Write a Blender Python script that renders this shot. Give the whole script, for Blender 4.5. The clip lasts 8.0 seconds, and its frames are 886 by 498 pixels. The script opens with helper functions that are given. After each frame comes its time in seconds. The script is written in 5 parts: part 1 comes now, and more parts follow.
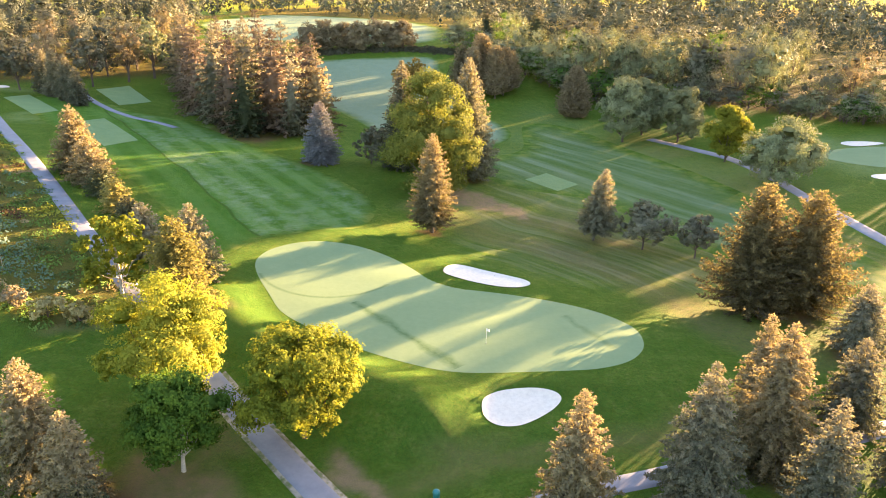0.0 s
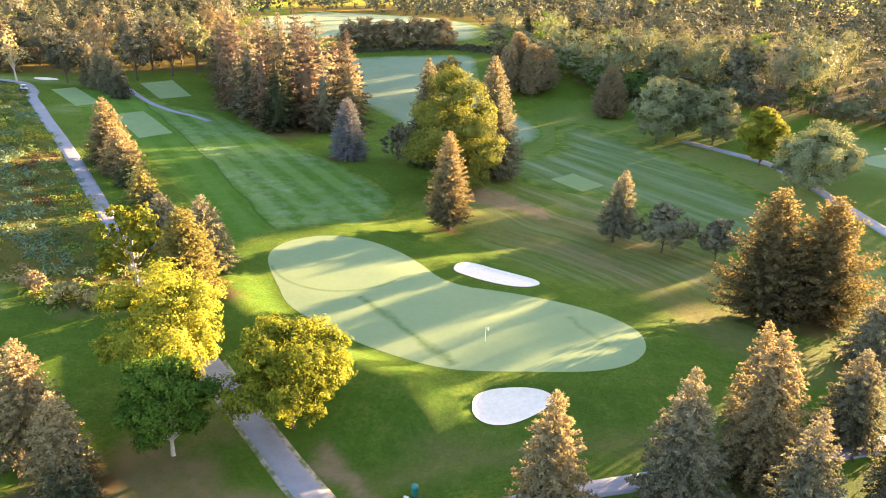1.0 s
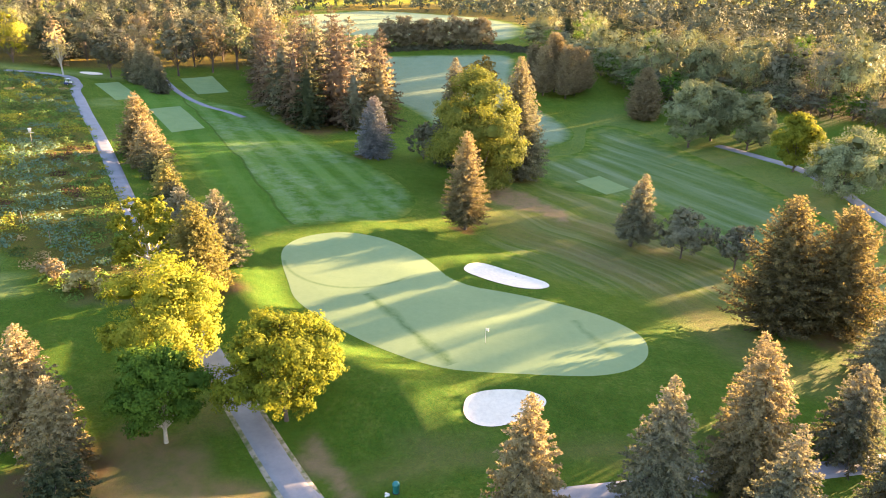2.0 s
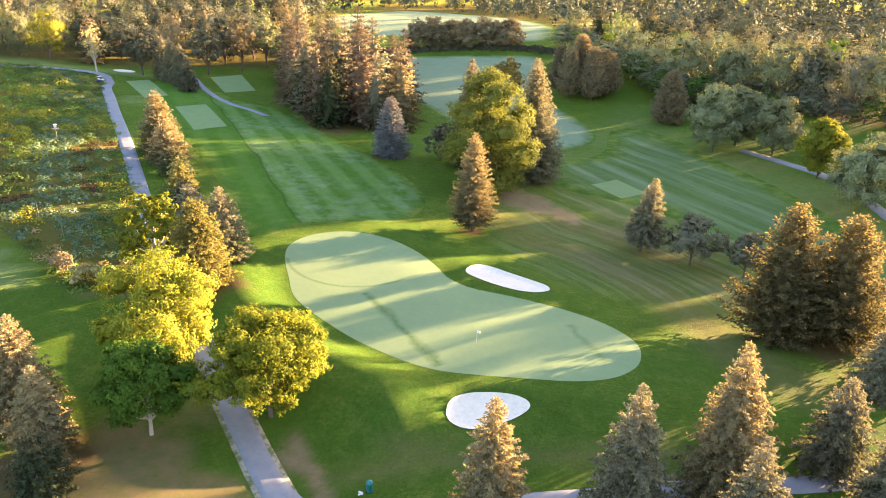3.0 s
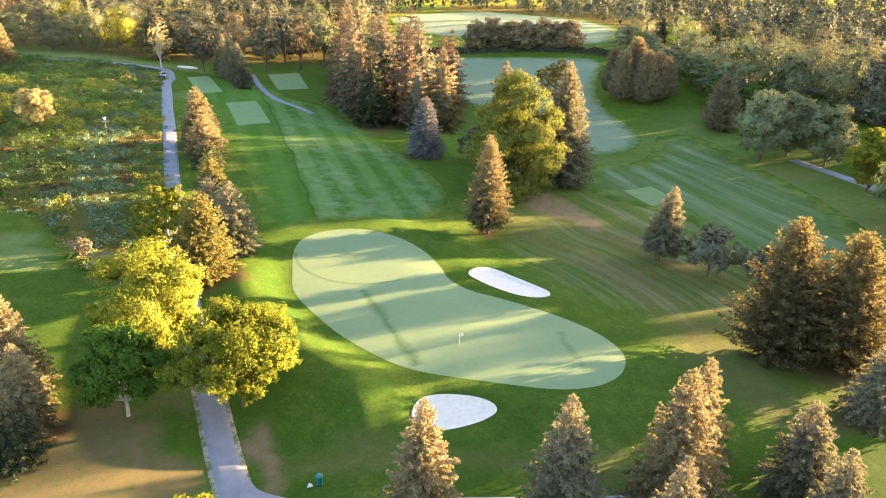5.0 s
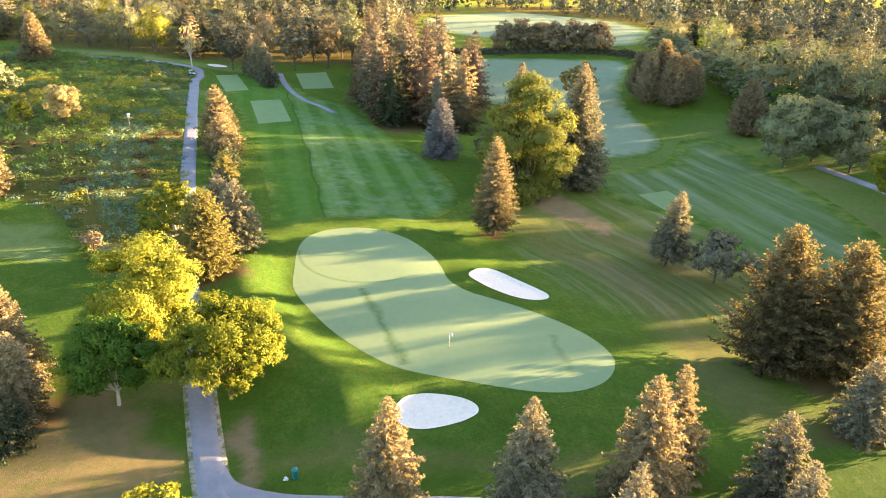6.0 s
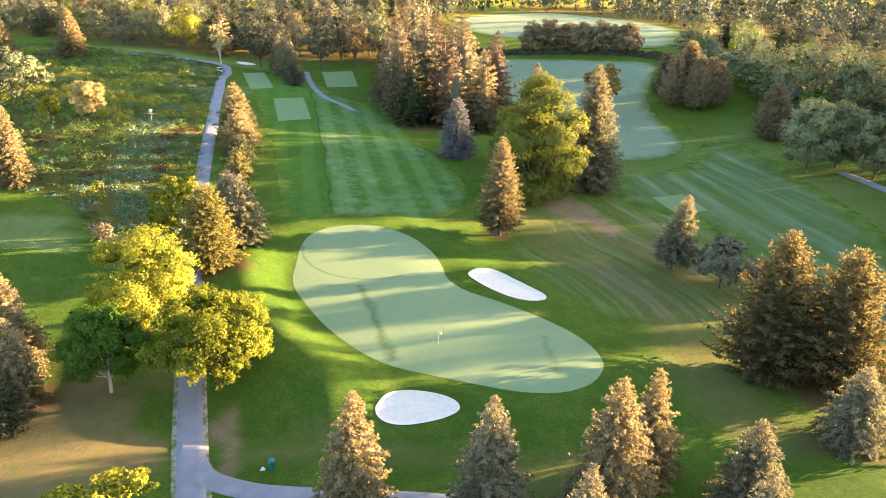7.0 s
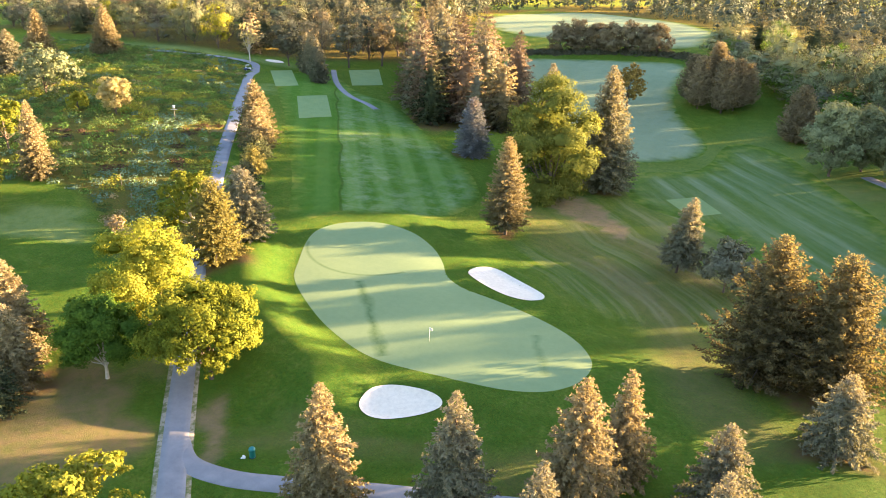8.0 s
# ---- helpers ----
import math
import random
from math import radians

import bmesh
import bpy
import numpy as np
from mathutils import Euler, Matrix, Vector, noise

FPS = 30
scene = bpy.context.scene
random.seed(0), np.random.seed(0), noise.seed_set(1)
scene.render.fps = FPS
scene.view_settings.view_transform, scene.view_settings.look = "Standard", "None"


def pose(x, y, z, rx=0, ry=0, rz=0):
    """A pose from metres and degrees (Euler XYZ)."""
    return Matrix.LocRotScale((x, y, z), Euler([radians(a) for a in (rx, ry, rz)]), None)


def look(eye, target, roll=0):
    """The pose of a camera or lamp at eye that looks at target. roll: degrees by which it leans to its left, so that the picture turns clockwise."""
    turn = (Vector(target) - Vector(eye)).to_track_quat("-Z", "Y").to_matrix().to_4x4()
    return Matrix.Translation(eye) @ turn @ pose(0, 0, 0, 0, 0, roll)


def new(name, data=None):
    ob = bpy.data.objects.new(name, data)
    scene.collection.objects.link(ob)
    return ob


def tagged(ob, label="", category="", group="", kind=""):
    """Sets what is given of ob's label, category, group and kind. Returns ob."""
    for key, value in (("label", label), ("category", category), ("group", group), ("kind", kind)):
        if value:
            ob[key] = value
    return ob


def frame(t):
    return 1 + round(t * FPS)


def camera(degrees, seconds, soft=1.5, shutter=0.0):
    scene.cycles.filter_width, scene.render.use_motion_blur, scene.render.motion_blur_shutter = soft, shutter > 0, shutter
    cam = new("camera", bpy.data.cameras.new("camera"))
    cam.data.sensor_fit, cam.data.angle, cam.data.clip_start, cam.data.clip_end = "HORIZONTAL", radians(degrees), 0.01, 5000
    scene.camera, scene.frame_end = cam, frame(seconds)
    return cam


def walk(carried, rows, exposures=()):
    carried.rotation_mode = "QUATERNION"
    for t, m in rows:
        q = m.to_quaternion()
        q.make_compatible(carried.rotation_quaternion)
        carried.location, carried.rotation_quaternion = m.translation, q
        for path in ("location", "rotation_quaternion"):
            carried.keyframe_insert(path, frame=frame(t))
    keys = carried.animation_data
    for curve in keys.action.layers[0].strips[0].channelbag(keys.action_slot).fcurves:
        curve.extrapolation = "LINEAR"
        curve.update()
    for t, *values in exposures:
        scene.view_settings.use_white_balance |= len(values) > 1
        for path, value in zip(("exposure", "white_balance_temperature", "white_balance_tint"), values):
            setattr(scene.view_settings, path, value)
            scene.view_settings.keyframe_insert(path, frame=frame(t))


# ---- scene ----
cam = camera(60.5, 8.0, 0.9)
PATH = [
    (0, (-0.895, 1.133, 47.94), (-0.879, 2.992, 47.201), 0.8),
    (0.5, (2.194, 1.126, 47.85), (2.145, 2.983, 47.11), 0.9),
    (1, (5.064, 1.024, 47.936), (4.953, 2.877, 47.192), 0.9),
    (1.5, (7.785, 1.12, 48.06), (7.611, 2.968, 47.313), 1.0),
    (3, (16.186, 2.123, 48.498), (15.857, 3.947, 47.749), 1.1),
    (3.5, (19.066, 2.595, 48.744), (18.687, 4.41, 47.993), 1.1),
    (4, (21.969, 3.209, 48.913), (21.54, 5.011, 48.16), 1.0),
    (4.5, (24.728, 3.851, 48.95), (24.25, 5.641, 48.197), 1.0),
    (6, (33.171, 5.813, 49.377), (32.551, 7.559, 48.623), 1.1),
    (6.5, (36.004, 6.548, 49.548), (35.339, 8.276, 48.793), 1.2),
    (7, (38.836, 7.317, 49.591), (38.126, 9.027, 48.835), 1.2),
    (7.5, (41.698, 8.095, 49.714), (40.941, 9.785, 48.956), 1.2),
    (8, (44.574, 8.895, 49.888), (43.774, 10.563, 49.128), 1.2),
]
walk(cam, [(t, look(eye, target, roll)) for t, eye, target, roll in PATH], [(0.0, 3.90, 6300, 29), (8.0, 3.76, 6080, 23)])

# ---- world, sun, exposure ----
SUN_AZ, SUN_EL = 42.0, 5.0  # degrees from +x towards +y, degrees above the horizon
world = bpy.data.worlds.new("evening_sky")
scene.world = world
world.use_nodes = True
wn = world.node_tree.nodes
sky = wn.new("ShaderNodeTexSky")
sky.sky_type, sky.sun_disc = "NISHITA", False
sky.sun_elevation, sky.sun_rotation = radians(SUN_EL), radians(90 - SUN_AZ)
world.node_tree.links.new(sky.outputs[0], wn["Background"].inputs[0])
wn["Background"].inputs[1].default_value = 0.08
sun_way = Vector((math.cos(radians(SUN_AZ)) * math.cos(radians(SUN_EL)), math.sin(radians(SUN_AZ)) * math.cos(radians(SUN_EL)), math.sin(radians(SUN_EL))))
sun = new("sun", bpy.data.lights.new("sun", "SUN"))
sun.data.energy, sun.data.angle, sun.data.color = 5.0, radians(0.4), (1.0, 0.66, 0.30)
sun.matrix_world = look(sun_way * 400, (0, 0, 0))


# ---- terrain ----
# broad rises and hollows: x, y, radius, height
HILLS = [
    (-130, 200, 70, 5.79), (-90, 110, 55, 3.41), (-60, 190, 55, -0.1), (-100, 270, 70, -8.31), (-20, 150, 45, -0.56),
    (25, 170, 45, 0.21), (30, 230, 55, -5.3), (90, 170, 60, -0.46), (20, 100, 40, 1.69), (-20, 90, 40, -2.03),
    (-50, 400, 90, 6.93), (60, 370, 90, 4.52), (0, 310, 55, -0.95), (170, 300, 90, 1.78), (-210, 320, 110, 8.46),
    (-30, 50, 45, -0.48), (50, 60, 50, 0.23), (40, 132, 25, -3.88), (-10, 59.5, 9, -0.45),
]
GREEN = [(-21.3, 94.1), (-24.9, 100.2), (-28.2, 107.1), (-29.3, 112.0), (-27.9, 116.5), (-24.2, 119.9), (-19.6, 121.2), (-14.2, 120.0),
         (-8.7, 116.3), (-4.9, 112.0), (-2.0, 107.6), (1.6, 105.0), (6.9, 103.6), (11.9, 102.3), (16.8, 100.5), (20.9, 98.3),
         (24.0, 95.3), (25.9, 91.8), (26.0, 88.0), (24.9, 85.1), (22.6, 82.6), (18.8, 80.8), (14.3, 80.1), (7.5, 79.8),
         (1.0, 80.0), (-5.0, 82.2), (-12.8, 87.0)]
BUNKER_BACK = [(0.4, 110.5), (0.5, 113.5), (2.2, 115.6), (4.5, 115.5), (7.3, 114.2), (10.8, 112.4), (13.1, 110.7), (13.6, 108.2),
               (12.2, 106.3), (9.7, 105.9), (6.7, 106.7), (3.1, 108.4)]
BUNKER_FRONT = [(4.3, 72.0), (4.5, 74.1), (5.9, 75.5), (8.2, 76.2), (10.8, 76.3), (12.7, 75.6), (13.3, 74.3), (12.2, 72.6),
                (10.1, 70.9), (8.2, 69.9), (6.4, 69.8), (4.9, 70.6)]


def smooth_loop(pts, cuts=5, closed=True):
    """A smooth line through the points."""
    n, out = len(pts), []
    last = n if closed else n - 1
    for i in range(last):
        p = [np.array(pts[(i + k) % n] if closed else pts[min(max(i + k, 0), n - 1)], float) for k in (-1, 0, 1, 2)]
        for c in range(cuts):
            t = c / cuts
            out.append(0.5 * (2 * p[1] + (p[2] - p[0]) * t + (2 * p[0] - 5 * p[1] + 4 * p[2] - p[3]) * t * t + (3 * p[1] - p[0] - 3 * p[2] + p[3]) * t ** 3))
    if not closed:
        out.append(np.array(pts[-1], float))
    return np.array(out)


def line_distance(x, y, line, closed=True):
    """Distance of places to a line, minus inside a closed one."""
    x, y = np.asarray(x, float), np.asarray(y, float)
    best, inside = np.full(x.shape, 1e9), np.zeros(x.shape, bool)
    n = len(line)
    for i in range(n if closed else n - 1):
        (ax, ay), (bx, by) = line[i], line[(i + 1) % n]
        dx, dy = bx - ax, by - ay
        t = np.clip(((x - ax) * dx + (y - ay) * dy) / (dx * dx + dy * dy + 1e-9), 0, 1)
        best = np.minimum(best, (x - ax - t * dx) ** 2 + (y - ay - t * dy) ** 2)
        if closed and dy:
            cross = (ay > y) != (by > y)
            inside ^= cross & (x < dx * (y - ay) / dy + ax)
    best = np.sqrt(best)
    return np.where(inside, -best, best)


def ease(v):
    v = np.clip(v, 0, 1)
    return v * v * (3 - 2 * v)


green_line = smooth_loop(GREEN)
bunker_lines = [smooth_loop(BUNKER_BACK), smooth_loop(BUNKER_FRONT)]


def heights(x, y):
    """Height of the ground at places."""
    x, y = np.asarray(x, float), np.asarray(y, float)
    z = np.zeros(x.shape)
    for a, b, r, up in HILLS:
        z = z + up * np.exp(-((x - a) ** 2 + (y - b) ** 2) / (2 * r * r))
    z = z + 0.12 * np.sin(x * 0.11 + 1) * np.sin(y * 0.09) + 0.06 * np.sin(x * 0.31) * np.sin(y * 0.27 + 2)
    near = (x > -48) & (x < 44) & (y > 60) & (y < 140)
    if near.any():
        xs, ys = x[near], y[near]
        off = line_distance(xs, ys, green_line)
        add = 0.7 * ease(1 - (off - 3.0) / 9.0)
        add += 2.2 * ease((off - 0.3) / 7.0) * ease(1 - (off - 8.5) / 8.5) * (1 - ease((xs + 4) / 10)) * (1 - ease((ys - 92) / 22))
        for line in bunker_lines:
            d = line_distance(xs, ys, line)
            add += 0.18 * ease(1 - np.abs(d - 1.6) / 2.2) - 0.4 * ease((-d + 0.2) / 1.2)
        z[near] += add
    return z


def high(x, y):
    return float(heights(np.array([x]), np.array([y]))[0])


# ---- mesh helpers ----
def mesh_of(name, verts, faces, mats=(), smooth=False):
    """A mesh from arrays; faces all have the same number of corners."""
    me = bpy.data.meshes.new(name)
    verts, faces = np.asarray(verts, np.float32), np.asarray(faces, np.int32)
    n, k = faces.shape
    me.vertices.add(len(verts))
    me.vertices.foreach_set("co", verts.ravel())
    me.loops.add(n * k)
    me.loops.foreach_set("vertex_index", faces.ravel())
    me.polygons.add(n)
    me.polygons.foreach_set("loop_start", np.arange(0, n * k, k, dtype=np.int32))
    if smooth:
        me.polygons.foreach_set("use_smooth", np.ones(n, bool))
    me.update(calc_edges=True)
    me.validate()
    for m in mats:
        me.materials.append(m)
    return me


def part(name, data, material, parent, label=""):
    """One mesh object, from a bmesh or a mesh, under a thing or a part."""
    if isinstance(data, bmesh.types.BMesh):
        me = bpy.data.meshes.new(name)
        data.to_mesh(me)
        data.free()
    else:
        me = data
    if not me.materials:
        me.materials.append(material)
    ob = new(name, me)
    ob.parent = parent
    if label:
        ob["label"] = label
    return ob


def thing(name, m, label, category, group=""):
    ob = new(name)
    ob.empty_display_size = 0.3
    ob.matrix_world = m
    return tagged(ob, label, category, group)


def tube(points, radii, sides=7):
    """Vertices and quads of a tapered tube along points."""
    points = np.asarray(points, float)
    vs, fs = [], []
    for i, p in enumerate(points):
        d = points[min(i + 1, len(points) - 1)] - points[max(i - 1, 0)]
        d /= np.linalg.norm(d) + 1e-9
        a = np.cross(d, (0.3, 1, 0.1))
        a /= np.linalg.norm(a)
        b = np.cross(d, a)
        for s in range(sides):
            t = 2 * math.pi * s / sides
            vs.append(p + radii[i] * (a * math.cos(t) + b * math.sin(t)))
    for i in range(len(points) - 1):
        for s in range(sides):
            fs.append((i * sides + s, i * sides + (s + 1) % sides, (i + 1) * sides + (s + 1) % sides, (i + 1) * sides + s))
    return np.array(vs), np.array(fs)


def joined(pieces):
    vs, fs, n = [], [], 0
    for v, f in pieces:
        vs.append(v)
        fs.append(f + n)
        n += len(v)
    return np.concatenate(vs), np.concatenate(fs)


# ---- materials ----
def material(name):
    m = bpy.data.materials.new(name)
    m.use_nodes = True
    nt = m.node_tree
    return m, nt, nt.nodes["Principled BSDF"]


def node(nt, kind, **sets):
    n = nt.nodes.new(kind)
    for k, v in sets.items():
        n.inputs[k.replace("_", " ")].default_value = v
    return n


def noise_of(nt, scale, detail=3.0, rough=0.55, vector=None):
    n = node(nt, "ShaderNodeTexNoise", Scale=scale, Detail=detail, Roughness=rough)
    if vector is not None:
        nt.links.new(vector, n.inputs["Vector"])
    return n.outputs["Fac"]


def ramp_of(nt, fac, stops):
    n = nt.nodes.new("ShaderNodeValToRGB")
    while len(n.color_ramp.elements) < len(stops):
        n.color_ramp.elements.new(0.5)
    for e, (p, c) in zip(n.color_ramp.elements, stops):
        e.position, e.color = p, (*c, 1) if len(c) == 3 else (c[0], c[0], c[0], 1)
    nt.links.new(fac, n.inputs[0])
    return n.outputs[0]


def mixed(nt, fac, a, b, blend="MIX"):
    n = nt.nodes.new("ShaderNodeMix")
    n.data_type, n.blend_type = "RGBA", blend
    for sock, v in ((n.inputs[0], fac), (n.inputs[6], a), (n.inputs[7], b)):
        if isinstance(v, (int, float)):
            sock.default_value = v
        elif isinstance(v, tuple):
            sock.default_value = (*v, 1)
        else:
            nt.links.new(v, sock)
    return n.outputs[2]


def calc(nt, op, a, b=None, c=None):
    n = nt.nodes.new("ShaderNodeMath")
    n.operation = op
    for i, v in enumerate((a, b, c)):
        if isinstance(v, (int, float)):
            n.inputs[i].default_value = v
        elif v is not None:
            nt.links.new(v, n.inputs[i])
    return n.outputs[0]


def bumped(nt, bsdf, fac, strength, distance):
    n = node(nt, "ShaderNodeBump", Strength=strength, Distance=distance)
    nt.links.new(fac, n.inputs["Height"])
    nt.links.new(n.outputs[0], bsdf.inputs["Normal"])


def place_of(nt):
    return nt.nodes.new("ShaderNodeNewGeometry").outputs["Position"]


def foliage(name, dark, light, tip=None, glow=0.35, height=(0.3, 1.0)):
    """Leaves or needles: two tones by leaf, by clump and by tree, light passing through, another tone towards the tip."""
    m, nt, bsdf = material(name)
    geo = nt.nodes.new("ShaderNodeNewGeometry")
    tree = nt.nodes.new("ShaderNodeObjectInfo")
    tc = nt.nodes.new("ShaderNodeTexCoord")
    clump = noise_of(nt, 0.45, 2.0, 0.6, tc.outputs["Object"])
    f = calc(nt, "ADD", calc(nt, "MULTIPLY", geo.outputs["Random Per Island"], 0.22), calc(nt, "MULTIPLY", clump, 0.9))
    f = calc(nt, "ADD", calc(nt, "SUBTRACT", f, 0.06), calc(nt, "MULTIPLY_ADD", tree.outputs["Random"], 0.4, -0.2))
    col = ramp_of(nt, f, [(0.1, dark), (0.85, light)])
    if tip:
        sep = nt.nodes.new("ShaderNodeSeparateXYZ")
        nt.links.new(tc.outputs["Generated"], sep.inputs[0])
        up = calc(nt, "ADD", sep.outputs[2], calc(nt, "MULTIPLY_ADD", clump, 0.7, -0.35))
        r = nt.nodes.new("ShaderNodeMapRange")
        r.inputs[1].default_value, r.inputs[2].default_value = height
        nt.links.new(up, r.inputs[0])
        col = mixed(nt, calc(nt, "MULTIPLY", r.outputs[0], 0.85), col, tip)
    nt.links.new(col, bsdf.inputs["Base Color"])
    bsdf.inputs["Roughness"].default_value = 0.8
    bsdf.inputs["Specular IOR Level"].default_value = 0.06
    tr = nt.nodes.new("ShaderNodeBsdfTranslucent")
    nt.links.new(mixed(nt, 1.0, col, (1.3, 1.22, 0.65), "MULTIPLY"), tr.inputs[0])
    mx = nt.nodes.new("ShaderNodeMixShader")
    mx.inputs[0].default_value = glow + 0.03
    nt.links.new(bsdf.outputs[0], mx.inputs[1])
    nt.links.new(tr.outputs[0], mx.inputs[2])
    nt.links.new(mx.outputs[0], nt.nodes["Material Output"].inputs[0])
    return m


def bark(name, a, b):
    m, nt, bsdf = material(name)
    tc = nt.nodes.new("ShaderNodeTexCoord")
    n = noise_of(nt, 6.0, 5.0, 0.65, tc.outputs["Object"])
    nt.links.new(ramp_of(nt, n, [(0.3, a), (0.7, b)]), bsdf.inputs["Base Color"])
    bsdf.inputs["Roughness"].default_value = 0.9
    bumped(nt, bsdf, n, 0.7, 0.03)
    return m


M_MAPLE = foliage("maple_leaves", (0.03, 0.07, 0.012), (0.25, 0.275, 0.03), glow=0.34)
# the big maple's leaves, darkened to put shade into its crown
M_SHADEMAPLE = foliage("shaded_maple_leaves", (0.035, 0.07, 0.016), (0.21, 0.23, 0.05), glow=0.28)
M_YELLOW = foliage("yellow_leaves", (0.20, 0.24, 0.03), (0.48, 0.47, 0.07), glow=0.40)
M_GREENLEAF = foliage("green_leaves", (0.025, 0.075, 0.014), (0.14, 0.24, 0.034), glow=0.32)
M_LIME = foliage("lime_leaves", (0.10, 0.14, 0.018), (0.37, 0.37, 0.05), glow=0.4)
# these three tones are paled and greyed to stand in for haze
M_OLIVE = foliage("hazed_olive_leaves", (0.085, 0.11, 0.055), (0.27, 0.285, 0.15), glow=0.14)
M_GREYGREEN = foliage("hazed_grey_green_leaves", (0.115, 0.15, 0.08), (0.33, 0.36, 0.20), glow=0.16)
M_DULL = foliage("hazed_dull_leaves", (0.08, 0.085, 0.06), (0.235, 0.235, 0.16), glow=0.15)
M_TAN = foliage("tan_leaves", (0.33, 0.29, 0.13), (0.54, 0.48, 0.25), glow=0.35)
M_ORANGE = foliage("orange_tan_leaves", (0.182, 0.143, 0.039), (0.442, 0.312, 0.091), glow=0.35)
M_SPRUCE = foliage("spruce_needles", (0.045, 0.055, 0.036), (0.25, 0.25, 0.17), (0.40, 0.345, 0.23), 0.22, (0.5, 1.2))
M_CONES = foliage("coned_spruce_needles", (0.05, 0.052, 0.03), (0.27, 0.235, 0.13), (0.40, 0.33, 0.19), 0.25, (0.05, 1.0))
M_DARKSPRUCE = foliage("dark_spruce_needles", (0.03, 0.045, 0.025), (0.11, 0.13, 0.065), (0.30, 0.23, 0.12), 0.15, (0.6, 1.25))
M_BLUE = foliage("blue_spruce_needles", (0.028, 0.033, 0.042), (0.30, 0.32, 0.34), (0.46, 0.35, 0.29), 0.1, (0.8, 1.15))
M_RUSTY = foliage("rusty_needles", (0.10, 0.078, 0.055), (0.28, 0.21, 0.145), glow=0.15)
M_LARCH = foliage("larch_needles", (0.13, 0.13, 0.045), (0.34, 0.31, 0.11), glow=0.35)
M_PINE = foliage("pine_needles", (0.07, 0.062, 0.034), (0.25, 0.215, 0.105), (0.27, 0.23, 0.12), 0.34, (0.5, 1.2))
M_CEDAR = foliage("cedar_sprays", (0.13, 0.11, 0.065), (0.37, 0.305, 0.185), glow=0.2)
# haze is put into the first two leaf colours, shade into the third
M_HAZEGREY = foliage("far_hazed_grey_leaves", (0.06, 0.08, 0.06), (0.165, 0.195, 0.15), glow=0.03)
M_HAZEOLIVE = foliage("far_hazed_olive_leaves", (0.07, 0.08, 0.05), (0.185, 0.195, 0.125), glow=0.03)
M_FARSHADED = foliage("far_shaded_leaves", (0.045, 0.055, 0.04), (0.12, 0.135, 0.09), glow=0.05)
M_BARK = bark("grey_brown_bark", (0.06, 0.045, 0.032), (0.17, 0.13, 0.10))
M_PALEBARK = bark("pale_bark", (0.35, 0.31, 0.26), (0.6, 0.56, 0.5))


def turf(name, stops, scale, bump=0.9, sheen=0.12):
    """Grass: blotches at two sizes, fine blade grain."""
    m, nt, bsdf = material(name)
    p = place_of(nt)
    a, b, c = noise_of(nt, scale, 4, 0.6, p), noise_of(nt, scale * 9, 3, 0.6, p), noise_of(nt, 2.6, 5, 0.75, p)
    f = calc(nt, "ADD", calc(nt, "MULTIPLY", a, 0.42), calc(nt, "ADD", calc(nt, "MULTIPLY", b, 0.28), calc(nt, "MULTIPLY", c, 0.30)))
    col = ramp_of(nt, f, stops)
    bsdf.inputs["Roughness"].default_value = 0.75
    bsdf.inputs["Specular IOR Level"].default_value = 0.02
    bsdf.inputs["Sheen Weight"].default_value = sheen
    bsdf.inputs["Sheen Roughness"].default_value = 0.35
    bsdf.inputs["Sheen Tint"].default_value = (1.0, 0.78, 0.02, 1)
    blades = noise_of(nt, 24.0, 2, 0.6, p)
    bumped(nt, bsdf, blades, bump, 0.3)
    nt.links.new(col, bsdf.inputs["Base Color"])
    return m, nt, bsdf, col, p


def along(nt, p, way, origin=(0, 0)):
    """Metres along a direction of the plan."""
    n = nt.nodes.new("ShaderNodeVectorMath")
    n.operation = "DOT_PRODUCT"
    n.inputs[1].default_value = (way[0], way[1], 0)
    nt.links.new(p, n.inputs[0])
    return calc(nt, "SUBTRACT", n.outputs["Value"], origin[0] * way[0] + origin[1] * way[1])


def stripes(nt, p, way, period, wobble=0.6):
    """0 to 1 in soft bands across a direction."""
    d = calc(nt, "ADD", along(nt, p, way), calc(nt, "MULTIPLY", noise_of(nt, 0.08, 2, 0.5, p), wobble * 2))
    s = calc(nt, "SINE", calc(nt, "MULTIPLY", d, 2 * math.pi / period))
    r = nt.nodes.new("ShaderNodeMapRange")
    r.inputs[1].default_value, r.inputs[2].default_value = -0.5, 0.5
    nt.links.new(s, r.inputs[0])
    return r.outputs[0]


# rough grass, dry and bare where the ground's own values say so
M_GROUND, nt, bsdf, col, p = turf("rough_grass", [(0.34, (0.026, 0.105, 0.016)), (0.5, (0.052, 0.165, 0.024)), (0.64, (0.15, 0.235, 0.045))], 0.05, sheen=0.19)
dark = ramp_of(nt, noise_of(nt, 2.2, 6, 0.75, p), [(0.40, (1,)), (0.56, (0,))])
col = mixed(nt, calc(nt, "MULTIPLY", dark, 0.5), col, (0.022, 0.07, 0.014))
fleck = ramp_of(nt, noise_of(nt, 0.9, 6, 0.7, p), [(0.56, (0,)), (0.74, (1,))])
col = mixed(nt, calc(nt, "MULTIPLY", fleck, 0.22), col, (0.24, 0.20, 0.10))
